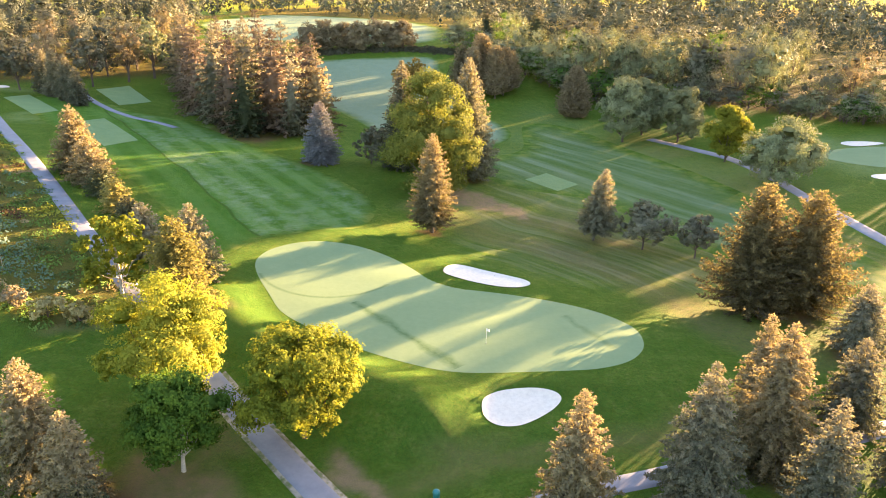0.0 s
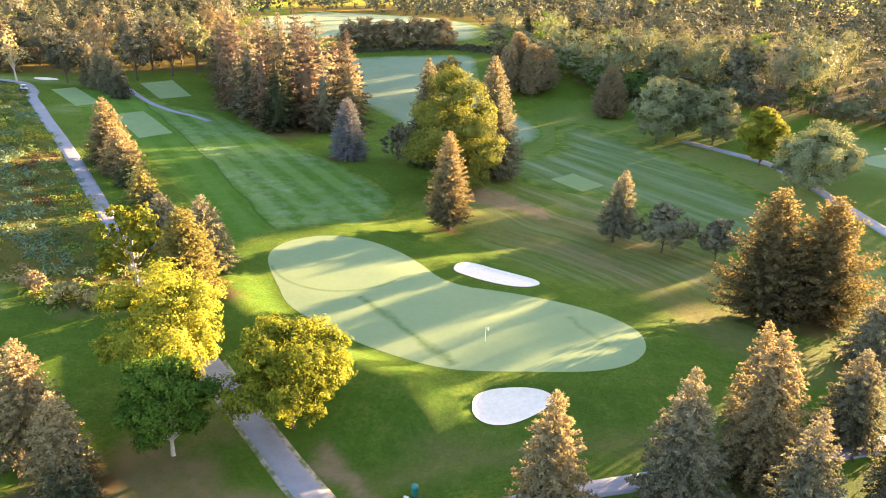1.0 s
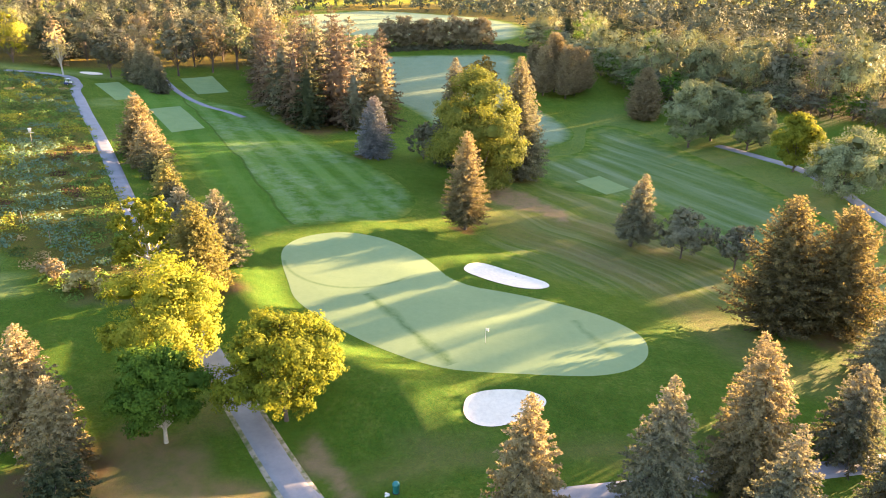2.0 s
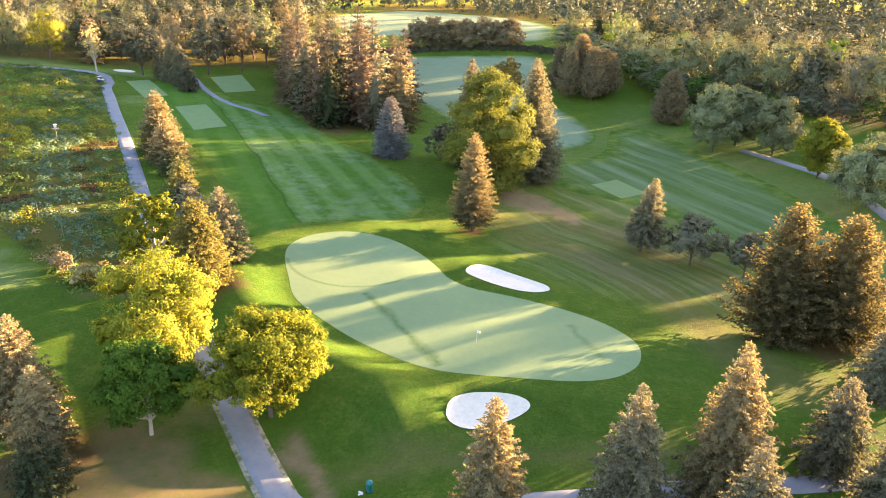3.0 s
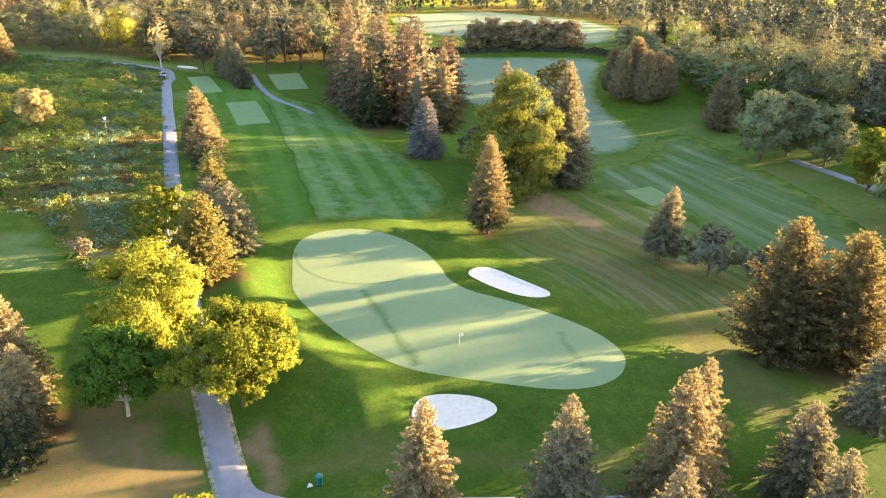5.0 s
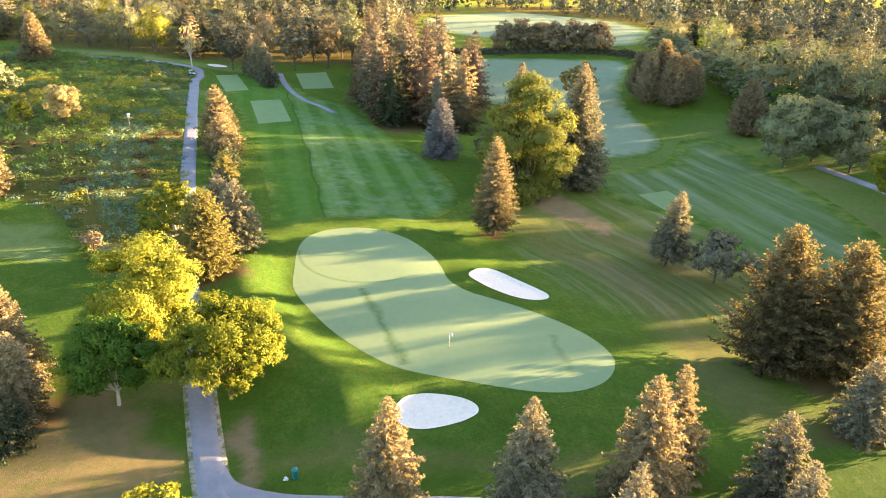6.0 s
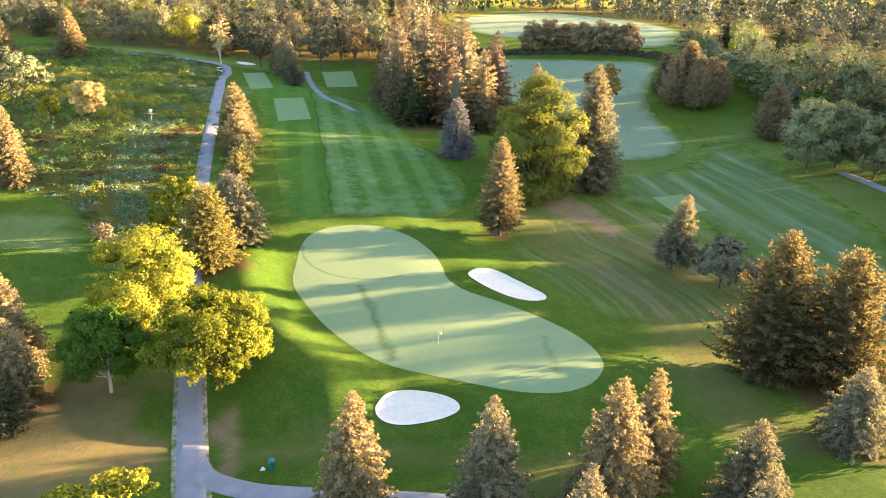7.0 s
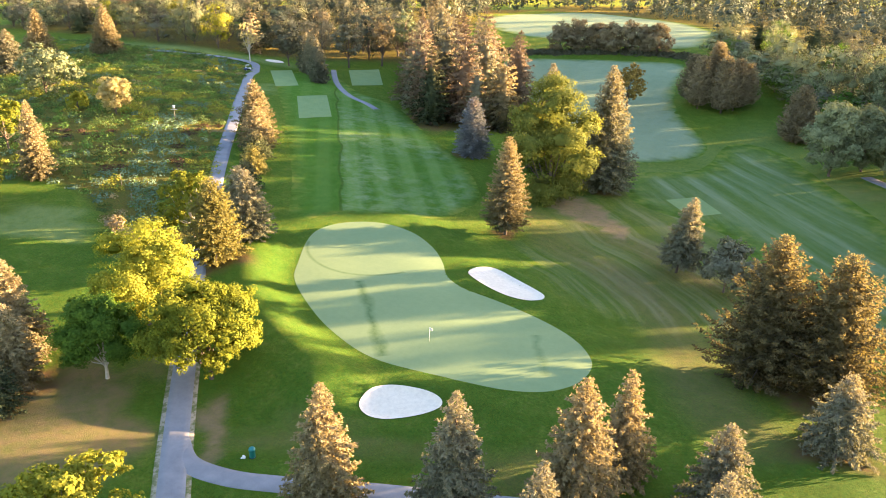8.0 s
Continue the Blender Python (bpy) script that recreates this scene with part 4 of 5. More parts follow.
# side row
for x, y, top, R, mat, label in [
        (51.8, 214.0, 15.6, 7.2, M_GREYGREEN, "grey-green broad tree along the side fairway"), (59.0, 221.0, 14.5, 7.0, M_OLIVE, "olive-green broad tree along the side fairway"),
        (66.7, 211.5, 12.6, 7.0, M_OLIVE, "olive-green broad tree along the side fairway"), (72.5, 190.0, 12.2, 6.0, M_LIME, "yellow-green tree beside the side path"),
        (76.6, 168.0, 12.5, 8.9, M_GREYGREEN, "large pale grey-green tree beside the side path")]:
    broadleaf(x, y, top + 0.6, R, mat, label, 0.5, 18000, 0.44, lobes=44, group="trees along the side fairway", full=True, hearts=0.55, tight=1.4)

# cedars
for x, y, up in ((7.5, 277, 17), (11.0, 271, 18), (15.0, 276, 21), (18.8, 268, 19), (22.0, 272, 17.5), (14.0, 283, 20), (24.5, 277, 15)):
    conifer(x, y, high(x, y) + up * 0.94, 5.4, M_CEDAR, "brownish-green cedar in a tight clump", "cedar_tree", group="cedar clump", power=0.55, droop=0.05, spray=0.9, count=0.6, ragged=0.14, lift=0.1, low=0.1, tuft=5)
for i, x in enumerate((-56, -49, -42.5, -35.5, -29.5, -23, -17)):
    y = 331 + 0.17 * (x + 54) + (i % 3) * 2
    broadleaf(x, y, high(x, y) + (13, 14.5, 12)[i % 3], 6.2, M_CEDAR, "brownish-green rounded tree in a far hedge", -0.5, 6000, 0.6, name="hedge_tree", lobes=30, full=True, group="far hedge", hearts=0.5, tight=1.5)
conifer(42.6, 245.0, 13.6, 6.4, M_CEDAR, "brownish-green cedar standing alone", "cedar_tree", power=0.6, droop=0.1, spray=0.8, count=0.9, ragged=0.12)


# ---- woods ----
def scattered(outline, gap, seed):
    """Places at least a gap apart inside an outline."""
    rng = random.Random(seed)
    xs, ys = [q[0] for q in outline], [q[1] for q in outline]
    area = (max(xs) - min(xs)) * (max(ys) - min(ys))
    tries = np.array([(rng.uniform(min(xs), max(xs)), rng.uniform(min(ys), max(ys))) for _ in range(int(area / gap / gap * 6))])
    tries = tries[line_distance(tries[:, 0], tries[:, 1], outline) < 0]
    cells, out = {}, []
    for x, y in tries:
        i, j = int(x // gap), int(y // gap)
        if any((x - a) ** 2 + (y - b) ** 2 < gap * gap for u in (-1, 0, 1) for v in (-1, 0, 1) for a, b in cells.get((i + u, j + v), ())):
            continue
        cells.setdefault((i, j), []).append((x, y))
        out.append((float(x), float(y)))
    return out


# moulds: heights of 10 m, scaled where they stand
broad_moulds = [broadleaf_meshes(900 + i, 10, 4.1 + 0.4 * (i % 3), 0.15, 2900, 0.27, 20, loose=0.3, full=True, hearts=0.36, tight=1.75) for i in range(5)]
far_moulds = [broadleaf_meshes(930 + i, 10, 4.2 + 0.4 * (i % 3), 0.2, 1150, 0.38, 14, loose=0.3, full=True, hearts=0.36, tight=1.75) for i in range(5)]
back_moulds = [broadleaf_meshes(930 + i, 10, 4.4 + 0.35 * (i % 3), 0.6, 260, 0.95, 9, loose=0.4, full=True, tight=1.5) for i in range(4)]
cone_moulds = [conifer_meshes(950 + i, 10, 2.6 + 0.3 * i, 0.4, spray=0.6, power=0.72, ragged=0.2, tuft=5) for i in range(3)]
tall_moulds = [conifer_meshes(970 + i, 10, 2.2 + 0.22 * i, 0.85, spray=0.44, power=0.78, ragged=0.25, droop=0.45, low=0.03, tuft=6) for i in range(4)]
mould_data = {}


def wood_tree(name, moulds, i, mat, x, y, height, label, group, turn, wide=1.0):
    """A copy of a mould as a tree of its own: the meshes are shared, the leaves' material is its own."""
    key = (id(moulds), i)
    if key not in mould_data:
        trunk, crown = moulds[i]
        tv, tf = joined(trunk)
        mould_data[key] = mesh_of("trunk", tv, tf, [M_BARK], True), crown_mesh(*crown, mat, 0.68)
    ob = thing(name, stand(x, y, turn, height / 10, (0, 0), wide), label, "tree", group)
    part("trunk", mould_data[key][0], M_BARK, ob)
    crown = part("crown", mould_data[key][1], mat, ob)
    crown.material_slots[0].link = "OBJECT"
    crown.material_slots[0].material = mat
    return ob


rng = random.Random(7)
tones = [M_SPRUCE, M_RUSTY, M_SPRUCE, M_CONES, M_RUSTY, M_CEDAR, M_SPRUCE]
fixed = [(-51.5, 199.5, 22.0, M_DARKSPRUCE), (-57.0, 205.5, 24.0, M_RUSTY), (-72.0, 226.0, 22.0, M_RUSTY), (-63.5, 215.5, 26.0, M_SPRUCE), (-34.0, 209.5, 23.0, M_CONES), (-40.5, 206.0, 20.0, M_SPRUCE), (-46.0, 210.0, 28.0, M_RUSTY), (-54.0, 214.0, 30.0, M_SPRUCE)]
places = [q for q in scattered(STAND, 9.2, 3) if all(math.hypot(q[0] - f[0], q[1] - f[1]) > 5.5 for f in fixed)]
for x, y, up, mat in fixed + [(x, y, rng.uniform(20, 29), rng.choice(tones)) for x, y in places]:
    wood_tree("spruce_tree", tall_moulds, rng.randrange(4), mat, x, y, up, {M_RUSTY: "tall rusty-brown spruce in the stand", M_LARCH: "tall tan-green conifer in the stand"}.get(mat, "tall weathered spruce in the conifer stand"), "conifer stand", rng.uniform(0, 360), rng.uniform(0.95, 1.2))

# woods out of view, added for the shade they cast
UNSEEN_WOODS = [(183, 214), (225, 175), (240, 200), (195, 236)]
# the sun comes over the wood's edge: how far across its way a place lies, and how deep
SUN_X, SUN_Y = math.cos(radians(SUN_AZ)), math.sin(radians(SUN_AZ))
SHADED = [(70.0, 80.0), (92.0, 99.5)]


def wood_height(x, y, height):
    """A height that shapes the shade: low where sun reaches the green, taller between."""
    across, deep = y * SUN_X - x * SUN_Y, x * SUN_X + y * SUN_Y
    top = 1.0 + (deep - 60) * math.tan(radians(SUN_EL)) - high(x, y)
    if across > 112 and 15 < x:
        return max(height, min(top + 5.5, 24.0))
    if x < 60 or not 25 < across < 112:
        return height
    if any(a < across < b for a, b in SHADED):
        return max(top + 1.5, min(height, top + 4.0))
    return min(height, max(8.0, top - 2.0))


LEAFY = {M_FARSHADED: "dark green", M_DULL: "dark dull-leaved", M_ORANGE: "orange-tan", M_OLIVE: "olive-green", M_GREYGREEN: "pale grey-green", M_LIME: "yellow-green", M_YELLOW: "yellow", M_GREENLEAF: "dark green", M_CEDAR: "brownish-green"}
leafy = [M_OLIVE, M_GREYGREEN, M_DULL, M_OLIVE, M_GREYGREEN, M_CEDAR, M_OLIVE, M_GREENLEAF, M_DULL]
# the shade-darkened leaf colour goes mostly to the woods behind the tees
for outline, gap, seed, mats, name, low, tall in (
        (BEHIND_TEES, 11.5, 5, [M_FARSHADED, M_DULL, M_FARSHADED, M_CEDAR, M_FARSHADED], "woods behind the tees", 12, 21),
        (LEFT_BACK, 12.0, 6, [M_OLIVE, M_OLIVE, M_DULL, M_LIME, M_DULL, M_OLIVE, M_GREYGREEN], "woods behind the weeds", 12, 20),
        (RIGHT_EDGE, 12.5, 8, leafy, "woods along the side fairway", 9, 20), (UNSEEN_WOODS, 9.0, 9, [M_OLIVE], "woods along the side fairway", 12, 18)):
    for x, y in scattered(outline, gap, seed):
        mat, up = rng.choice(mats), wood_height(x, y, rng.uniform(low, tall))
        if rng.random() < 0.2:
            wood_tree("spruce_tree", cone_moulds, rng.randrange(3), rng.choice([M_CEDAR, M_SPRUCE, M_DARKSPRUCE]), x, y, up, "dull green conifer at the wood's edge", name, rng.uniform(0, 360), rng.uniform(1.2, 1.5))
        else:
            wood_tree("broadleaf_tree", far_moulds if outline is UNSEEN_WOODS else broad_moulds, rng.randrange(5), mat, x, y, up, LEAFY[mat] + " tree at the wood's edge", name, rng.uniform(0, 360), rng.uniform(0.9, 1.2) * 15 / max(up, 12))
# the wood's corner past the far fairway, with tall trees added to block sun
for x, y, up in ((62, 262, 21), (66.5, 270, 20), (55, 270, 22), (75.5, 264, 19), (49, 278, 22), (43, 286, 20), (84, 257, 20), (37, 296, 19), (70, 270, 22), (80, 266, 22.5), (90, 259, 22.5), (97, 254, 22), (105, 250, 22), (62, 275, 23)):
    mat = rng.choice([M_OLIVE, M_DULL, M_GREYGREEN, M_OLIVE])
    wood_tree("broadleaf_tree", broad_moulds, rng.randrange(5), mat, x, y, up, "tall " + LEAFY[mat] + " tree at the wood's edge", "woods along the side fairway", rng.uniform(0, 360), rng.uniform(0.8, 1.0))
# low growth along the wood's edge
edge_line = smooth_loop([(7, 345), (17, 324), (31, 300), (41, 280), (54, 259), (73, 258), (100, 242), (118, 228), (133, 220), (178, 212)], 8, False)
for x, y in edge_line:
    x, y, up = x + rng.uniform(-2, 2), y + rng.uniform(-1, 3), rng.uniform(6.5, 9.5) + (3.0 if x < 70 else 0.0)
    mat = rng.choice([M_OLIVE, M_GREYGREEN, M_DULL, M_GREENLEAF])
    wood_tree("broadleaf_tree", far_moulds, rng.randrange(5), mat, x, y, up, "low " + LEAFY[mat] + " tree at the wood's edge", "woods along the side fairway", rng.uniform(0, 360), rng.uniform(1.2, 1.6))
# slim poplars added out of view; bars of sun reach the green between them
for across, deep, up, wide in ((55.9, 240, 23.0, 0.42), (58.0, 246, 23.5, 0.40), (57.0, 252, 24.0, 0.42), (62.8, 242, 23.0, 0.27), (62.9, 248, 23.5, 0.26)):
    x, y = deep * SUN_X - across * SUN_Y, deep * SUN_Y + across * SUN_X
    wood_tree("shade_poplar", broad_moulds, 1, M_OLIVE, x, y, up - high(x, y), "unseen slim poplar added to shade the green", "woods along the side fairway", 40, wide)


def far_woods(name, outlines, gap, mats, seed, low, tall):
    """Distant woods in one mesh: crowns set at random, one of several tones each."""
    rng = random.Random(seed)
    vs, fs, ms, ns, n = [], [], [], [], 0
    for outline in outlines:
        for x, y in scattered(outline, gap, seed):
            kind = rng.random()
            if y > 455 or x > 190:
                cv, cf = back_moulds[rng.randrange(4)][1]
            elif kind < 0.82:
                cv, cf = far_moulds[rng.randrange(5)][1]
            else:
                cv, cf = cone_moulds[rng.randrange(3)][1]
                k = cv[cf][np.random.default_rng(int(x * 10) % 9973).permutation(len(cf))[: len(cf) // 4]]
                cv = ((k - k.mean(1, keepdims=True)) * 1.8 + k.mean(1, keepdims=True)).reshape(-1, 3)
                cf = np.arange(len(cv)).reshape(-1, 4)
            k = cv
            a, up = rng.uniform(0, 6.28), rng.uniform(low, tall) / 10
            c, s = math.cos(a), math.sin(a)
            w = up * rng.uniform(0.72, 1.1)
            k = np.stack([(k[..., 0] * c - k[..., 1] * s) * w + x, (k[..., 0] * s + k[..., 1] * c) * w + y, k[..., 2] * up + high(x, y)], -1)
            cf, shade = crown_shading(k, cf, 0.72)
            vs.append(k)
            ns.append(shade)
            fs.append(cf + n)
            ms.append(np.full(len(cf), rng.randrange(len(mats)), np.int32))
            n += len(k)
    me = mesh_of(name, np.concatenate(vs), np.concatenate(fs), mats, True)
    me.polygons.foreach_set("material_index", np.concatenate(ms))
    me.normals_split_custom_set_from_vertices(np.concatenate(ns).tolist())
    return tagged(new(name, me), "distant mixed woods in early autumn leaf", "woods", kind="stuff")


# left woods take the shade-darkened colour, the others mostly haze-greyed ones
far_woods("far_woods", [FAR_LEFT], 14.0, [M_FARSHADED, M_FARSHADED, M_DULL, M_FARSHADED], 11, 12, 22)
far_woods("far_woods", [FAR_MID], 15.5, [M_HAZEGREY, M_HAZEOLIVE, M_FARSHADED, M_HAZEGREY, M_FARSHADED, M_HAZEOLIVE], 12, 9, 22)


# ---- the weedy field ----
def weed_materials():
    out = []
    for name, a, b in (("green_weeds", (0.055, 0.135, 0.03), (0.25, 0.37, 0.085)), ("grey_green_weeds", (0.07, 0.14, 0.095), (0.23, 0.33, 0.23)), ("goldenrod", (0.19, 0.21, 0.03), (0.44, 0.43, 0.07)), ("rusty_weeds", (0.045, 0.03, 0.024), (0.16, 0.10, 0.07)), ("straw_weeds", (0.26, 0.215, 0.11), (0.46, 0.37, 0.20)), ("dark_shrub_leaves", (0.035, 0.07, 0.025), (0.16, 0.23, 0.075))):
        out.append(foliage(name, a, b, glow=0.3))
    return out


# drifts of one kind in the weeds: kind, x, y, radii, turn
DRIFTS = [(3, -89, 146, 9, 4.5, 30), (3, -88, 126, 11, 4, 35), (3, -79, 116, 8, 3.5, 40), (3, -74, 124, 7, 3, 35), (3, -107, 128, 10, 4, 30), (2, -112, 153, 16, 4, 25), (2, -70, 110, 6, 3, 40),
          (2, -150, 168, 20, 6, 15), (2, -88, 134, 6, 2.5, 40), (4, -80, 151, 10, 2.2, 30), (4, -66, 107, 5, 2, 40), (4, -64, 99, 9, 1.8, -35), (2, -118, 170, 18, 5, 25), (2, -134, 196, 14, 6, 30)]
SWALE = [(-100, 152), (-95, 143), (-85, 129.5), (-70.6, 113), (-57, 99)]
swale_line = smooth_loop(SWALE, 6, False)


def weed_field(line, gap, seed):
    """Low clumps of weeds and shrubs, their kind drifting over the field."""
    rng = np.random.default_rng(seed)
    vs, fs, ms, n = [], [], [], 0
    for x, y in scattered(line, gap, seed):
        X, Y = np.array([x]), np.array([y])
        d = float(-line_distance(X, Y, line)[0])
        v = noise.noise(Vector((x * 0.075, y * 0.1, 3))) + 0.3 * noise.noise(Vector((x * 0.2, y * 0.2, 9)))
        w = noise.noise(Vector((x * 0.05 + 40, y * 0.07, 5))) + rng.normal() * 0.14
        kind = 2 if v > 0.24 else 5 if v < -0.08 else 4 if w > 0.48 else 1 if w < -0.12 else 0
        for k, *b in DRIFTS:
            if float(blob(X, Y, *b)[0]) > 0.25 and rng.random() < 0.85:
                kind = k
        if float(line_distance(X, Y, swale_line, False)[0]) < 3.6:
            kind = 1
        r = rng.uniform(0.8, 2.2)
        up = rng.uniform(0.5, 1.3) * min(1, 0.4 + d / 6) * (0.55 if kind in (3, 4) else 1)
        if kind in (0, 2, 5) and rng.random() < 0.22 and d > 4:
            r, up = rng.uniform(1.6, 3.2), rng.uniform(1.4, 2.8)
        k = int(30 + 22 * r * r)
        q = unit(rng.normal(size=(k, 3)))
        q[:, 2] = np.abs(q[:, 2])
        at = np.array((x, y, 0)) + q * np.array((r, r, up)) * rng.uniform(0.6, 1.15, (k, 1))
        at[:, 2] += heights(at[:, 0], at[:, 1])
        a, b = leaves(rng, at, q + rng.normal(size=(k, 3)) * 0.3 + np.array((0, 0, 0.2)), 0.42)
        vs.append(a)
        fs.append(b + n)
        ms.append(np.where(rng.random(k) < 0.9, kind, 0).astype(np.int32))
        n += len(a)
    me = mesh_of("weeds", np.concatenate(vs), np.concatenate(fs), weed_materials())
    me.polygons.foreach_set("material_index", np.concatenate(ms))
    tagged(new("weeds", me), "tangled green, golden and rusty weeds and low shrubs", "weeds", kind="stuff")


weed_field(weeds_line, 2.55, 21)


def reeds(line, seed):
    """A brushy bank along a ditch."""
    rng = np.random.default_rng(seed)
    line = smooth_loop(line, 30, False)
    vs, fs, n = [], [], 0
    for x, y in line:
        for _ in range(3):
            cx, cy, r = x + rng.normal() * 1.2, y + rng.normal() * 1.6, rng.uniform(1.0, 2.2)
            q = unit(rng.normal(size=(40, 3)))
            q[:, 2] = np.abs(q[:, 2])
            at = np.array((cx, cy, 0)) + q * np.array((r, r, rng.uniform(0.8, 1.8)))
            at[:, 2] += heights(at[:, 0], at[:, 1])
            a, b = leaves(rng, at, q + rng.normal(size=(40, 3)) * 0.5, 0.8)
            vs.append(a)
            fs.append(b + n)
            n += len(a)
    me = mesh_of("reeds", np.concatenate(vs), np.concatenate(fs), [foliage("dark_reeds", (0.07, 0.075, 0.045), (0.17, 0.16, 0.09), glow=0.1)])
    tagged(new("reeds", me), "dark brushy growth along a distant ditch", "reeds", kind="stuff")


reeds([(-96, 321), (-80, 322), (-62, 327), (-40, 334), (-12, 337), (6, 333)], 4)


# ---- small things ----
def lathe(profile, sides=14):
    """A turned solid from (radius, height) pairs."""
    bm = bmesh.new()
    rings = [[bm.verts.new((r * math.cos(6.28318 * k / sides), r * math.sin(6.28318 * k / sides), z)) for k in range(sides)] for r, z in profile]
    for a, b in zip(rings, rings[1:]):
        for k in range(sides):
            bm.faces.new((a[k], a[(k + 1) % sides], b[(k + 1) % sides], b[k])).smooth = True
    bm.faces.new(rings[0][::-1])
    bm.faces.new(rings[-1])
    return bm


def block(sx, sy, sz, at=(0, 0, 0), bevel=0.02, taper=1.0):
    """A box with rounded edges, narrower at the top where taper is under 1."""
    bm = bmesh.new()
    bmesh.ops.create_cube(bm, size=1)
    for v in bm.verts:
        k = taper if v.co.z > 0 else 1.0
        v.co = Vector((v.co.x * sx * k, v.co.y * sy * k, v.co.z * sz)) + Vector(at)
    if bevel:
        bmesh.ops.bevel(bm, geom=bm.edges[:], offset=bevel, segments=2, affect="EDGES")
    return bm


def flagstick(x, y):
    z = high(x, y) + 0.035
    ob = thing("flagstick", pose(x, y, z), "thin white flagstick with a white flag in the green", "flag")
    part("pole", lathe([(0.022, -0.1), (0.02, 1.2), (0.014, 2.15), (0.004, 2.17)], 8), M_WHITE, ob)
    n = 8
    vs = [(0.02 + 0.38 * i / n, 0.05 * math.sin(i * 0.9), 2.12 - 0.36 * j / 4 - 0.10 * i / n - 0.04 * (i / n) * j / 4) for i in range(n + 1) for j in range(5)]
    fs = [(i * 5 + j, i * 5 + j + 1, (i + 1) * 5 + j + 1, (i + 1) * 5 + j) for i in range(n) for j in range(4)]
    cloth = part("flag", mesh_of("flag", vs, fs, [M_WHITE], True), M_WHITE, ob)
    cloth.modifiers.new("thickness", "SOLIDIFY").thickness = 0.008
    part("cup", lathe([(0.054, -0.08), (0.056, 0.004), (0.05, 0.004), (0.05, -0.06)], 12), M_BLACK, ob)


def litter_bin(x, y):
    ob = thing("litter_bin", pose(x, y, high(x, y)), "teal plastic litter bin with a domed lid on the grass", "bin")
    part("body", lathe([(0.26, -0.03), (0.30, 0.05), (0.33, 0.85), (0.35, 0.87), (0.35, 0.92)], 18), M_TEAL, ob)
    part("lid", lathe([(0.36, 0.92), (0.36, 0.98), (0.31, 1.12), (0.20, 1.22), (0.06, 1.26)], 18), M_TEAL, ob, "domed teal lid")
    part("base", lathe([(0.36, -0.05), (0.36, 0.02), (0.30, 0.03)], 18), M_BLACK, ob, "dark base")


def ball_washer_bits(x, y, r):
    ob = thing("marker_stone", pose(x, y, high(x, y)), "small white painted stone beside the bin", "stone", "stones beside the bin")
    rng = np.random.default_rng(int(abs(x) * 100))
    bm = bmesh.new()
    bmesh.ops.create_icosphere(bm, subdivisions=2, radius=r)
    for v in bm.verts:
        v.co *= 1 + 0.12 * noise.noise(v.co * 5 + Vector((x, y, 0)))
        v.co.z = v.co.z * 0.75 + r * 0.55
    part("stone", bm, M_WHITE, ob)


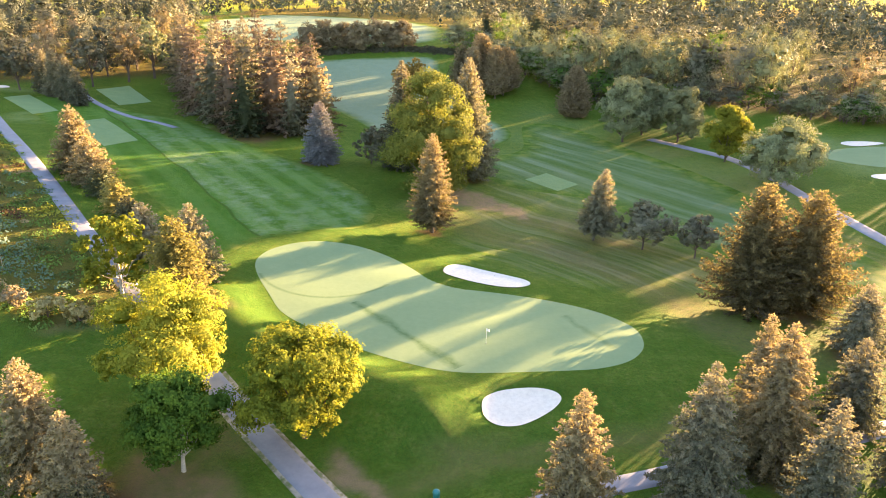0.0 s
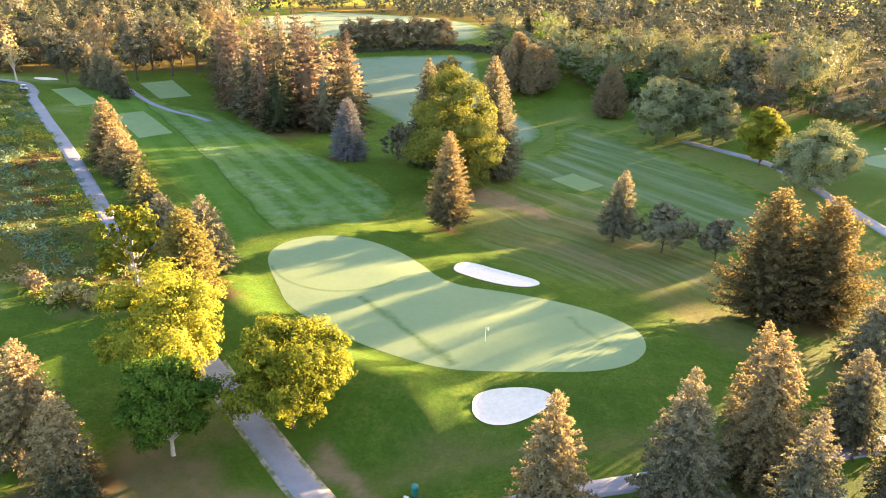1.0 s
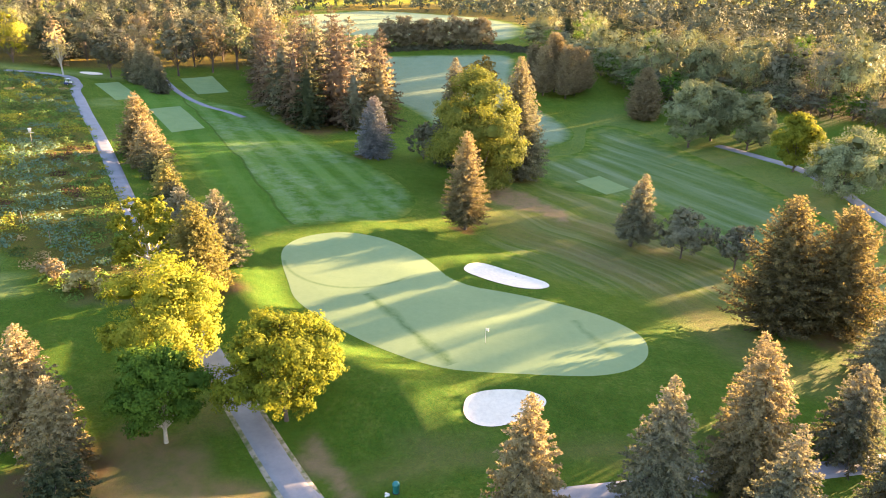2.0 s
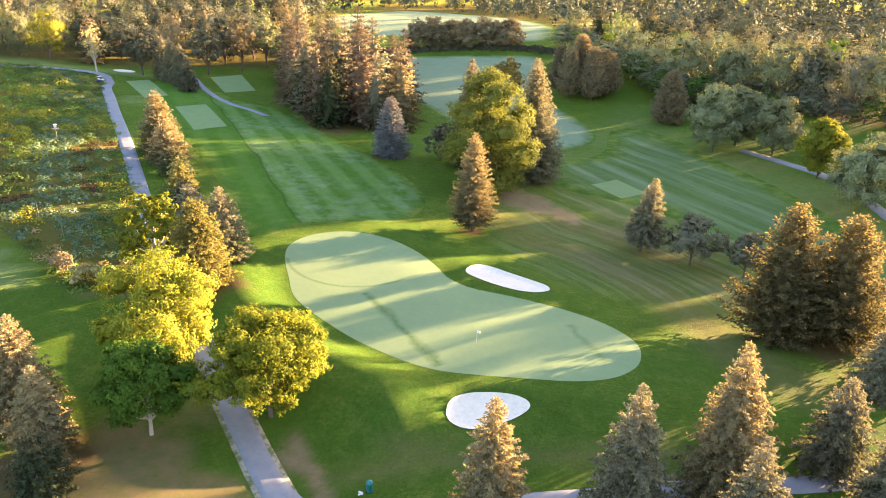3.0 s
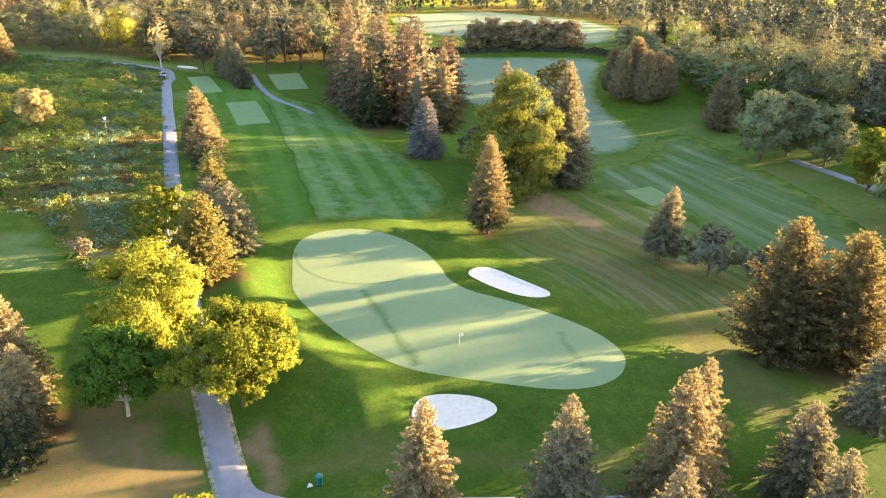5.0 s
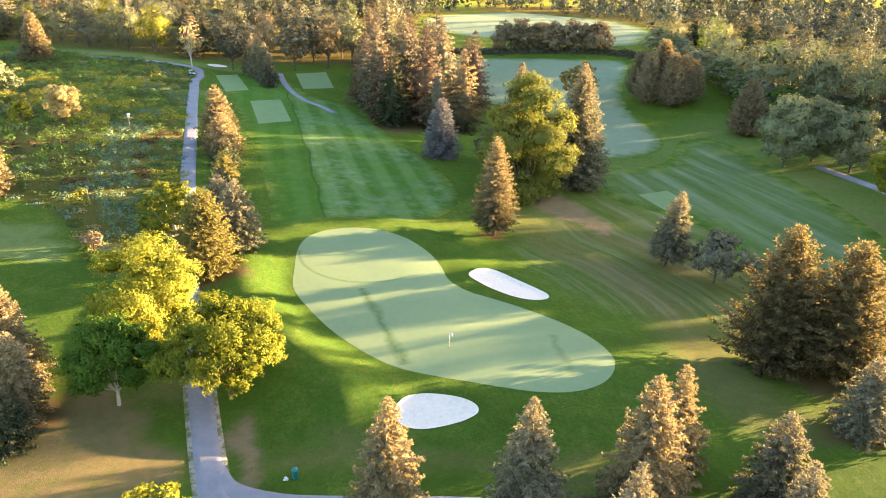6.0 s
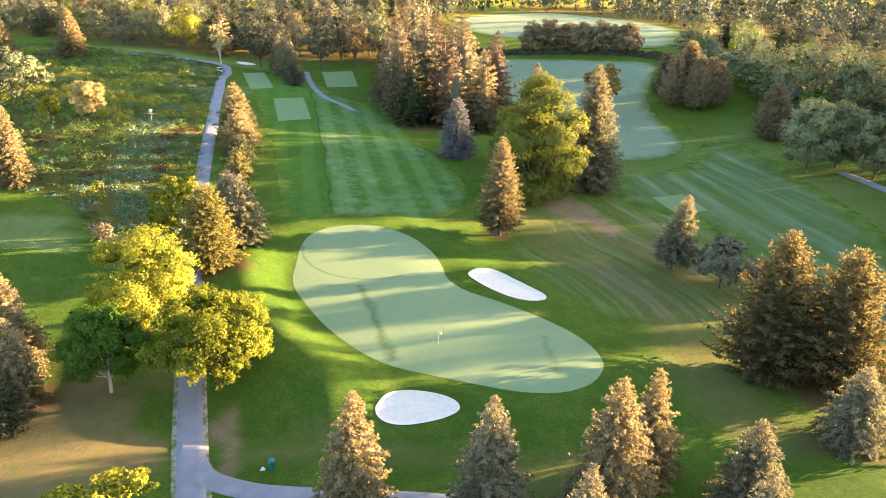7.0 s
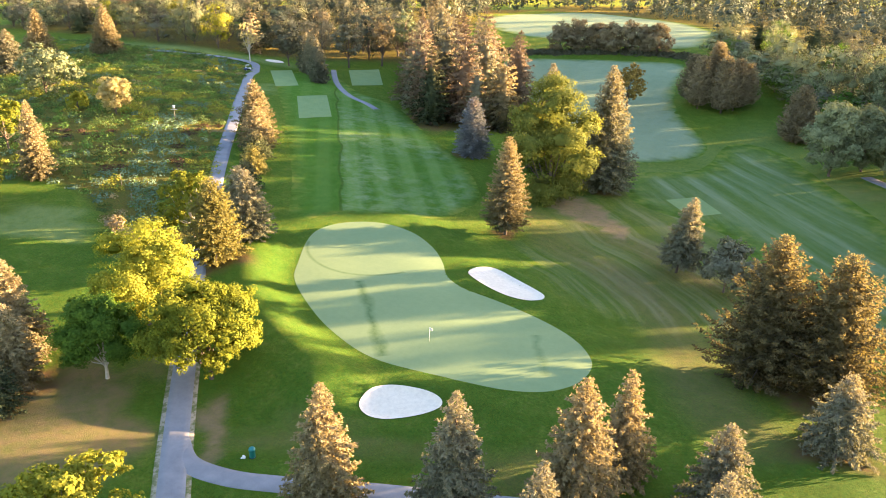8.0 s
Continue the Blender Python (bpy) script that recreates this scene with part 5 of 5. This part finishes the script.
def golf_cart(x, y, turn):
    ob = thing("golf_cart", pose(x, y, high(x, y) + 0.1, 0, 0, turn), "white golf cart with a roof parked on the path", "golf cart")
    part("chassis", block(2.35, 1.15, 0.22, (0, 0, 0.38), 0.05), M_BLACK, ob, "dark chassis")
    part("front_cowl", block(0.62, 1.12, 0.52, (0.86, 0, 0.70), 0.08, 0.8), M_WHITE, ob)
    part("rear_body", block(0.85, 1.14, 0.42, (-0.72, 0, 0.66), 0.06, 0.92), M_BLUEPAINT, ob, "dark blue rear body")
    part("seat", block(0.52, 1.02, 0.14, (-0.28, 0, 0.92), 0.05), M_WHITE, ob)
    part("seat_back", block(0.12, 1.02, 0.42, (-0.58, 0, 1.16), 0.05), M_WHITE, ob)
    part("roof", block(1.55, 1.2, 0.07, (-0.05, 0, 1.88), 0.03, 0.94), M_WHITE, ob)
    for px, py in ((0.6, 0.5), (0.6, -0.5), (-0.7, 0.5), (-0.7, -0.5)):
        post = part("roof_post", lathe([(0.022, 0.6), (0.022, 1.86)], 8), M_BLACK, ob)
        post.location = (px, py, 0)
    for px, py in ((0.82, 0.52), (0.82, -0.52), (-0.78, 0.52), (-0.78, -0.52)):
        tyre = part("wheel", lathe([(0.15, -0.1), (0.225, -0.1), (0.235, -0.06), (0.235, 0.06), (0.225, 0.1), (0.15, 0.1)], 18), M_BLACK, ob)
        tyre.location, tyre.rotation_euler = (px, py, 0.235), (radians(90), 0, 0)
        part("hub", lathe([(0.14, -0.105), (0.14, 0.105), (0.05, 0.11)], 12), M_WHITE, tyre, "white hub")
    wheel = part("steering_wheel", lathe([(0.17, -0.012), (0.185, 0), (0.17, 0.012), (0.155, 0), (0.17, -0.012)], 16), M_BLACK, ob)
    wheel.location, wheel.rotation_euler = (0.36, 0.26, 1.12), (0, radians(-35), 0)


def bird_box(x, y, up):
    ob = thing("bird_box", pose(x, y, high(x, y), 0, 0, 40), "white nesting box on a tall pole among weeds", "bird box")
    part("pole", lathe([(0.07, -0.3), (0.06, up)], 8), M_WOOD, ob)
    part("box", block(0.55, 0.5, 0.6, (0, 0, up + 0.3), 0.02), M_WHITE, ob)
    part("roof", block(0.8, 0.75, 0.1, (0, 0, up + 0.65), 0.02, 0.6), M_WHITE, ob)
    part("crossbar", block(1.6, 0.08, 0.08, (0, 0, up - 0.3), 0.01), M_WHITE, ob)


def stake(x, y, up):
    ob = thing("stake", pose(x, y, high(x, y)), "slender pale wooden stake among weeds", "stake", "stakes among the weeds")
    part("post", lathe([(0.05, -0.2), (0.045, up), (0.01, up + 0.05)], 6), M_WOOD, ob)


flagstick(5.5, 86.8)
litter_bin(-0.7, 58.7)
for x, y, r in ((-1.35, 58.15, 0.2), (-1.6, 58.35, 0.14), (-1.55, 58.0, 0.12)):
    ball_washer_bits(x, y, r)
golf_cart(-135.5, 222.5, 70)
bird_box(-97.5, 148.7, 3.2)
for x, y, up in ((-72, 108, 2.6), (-64, 103, 2.2), (-90, 128, 2.4)):
    stake(x, y, up)
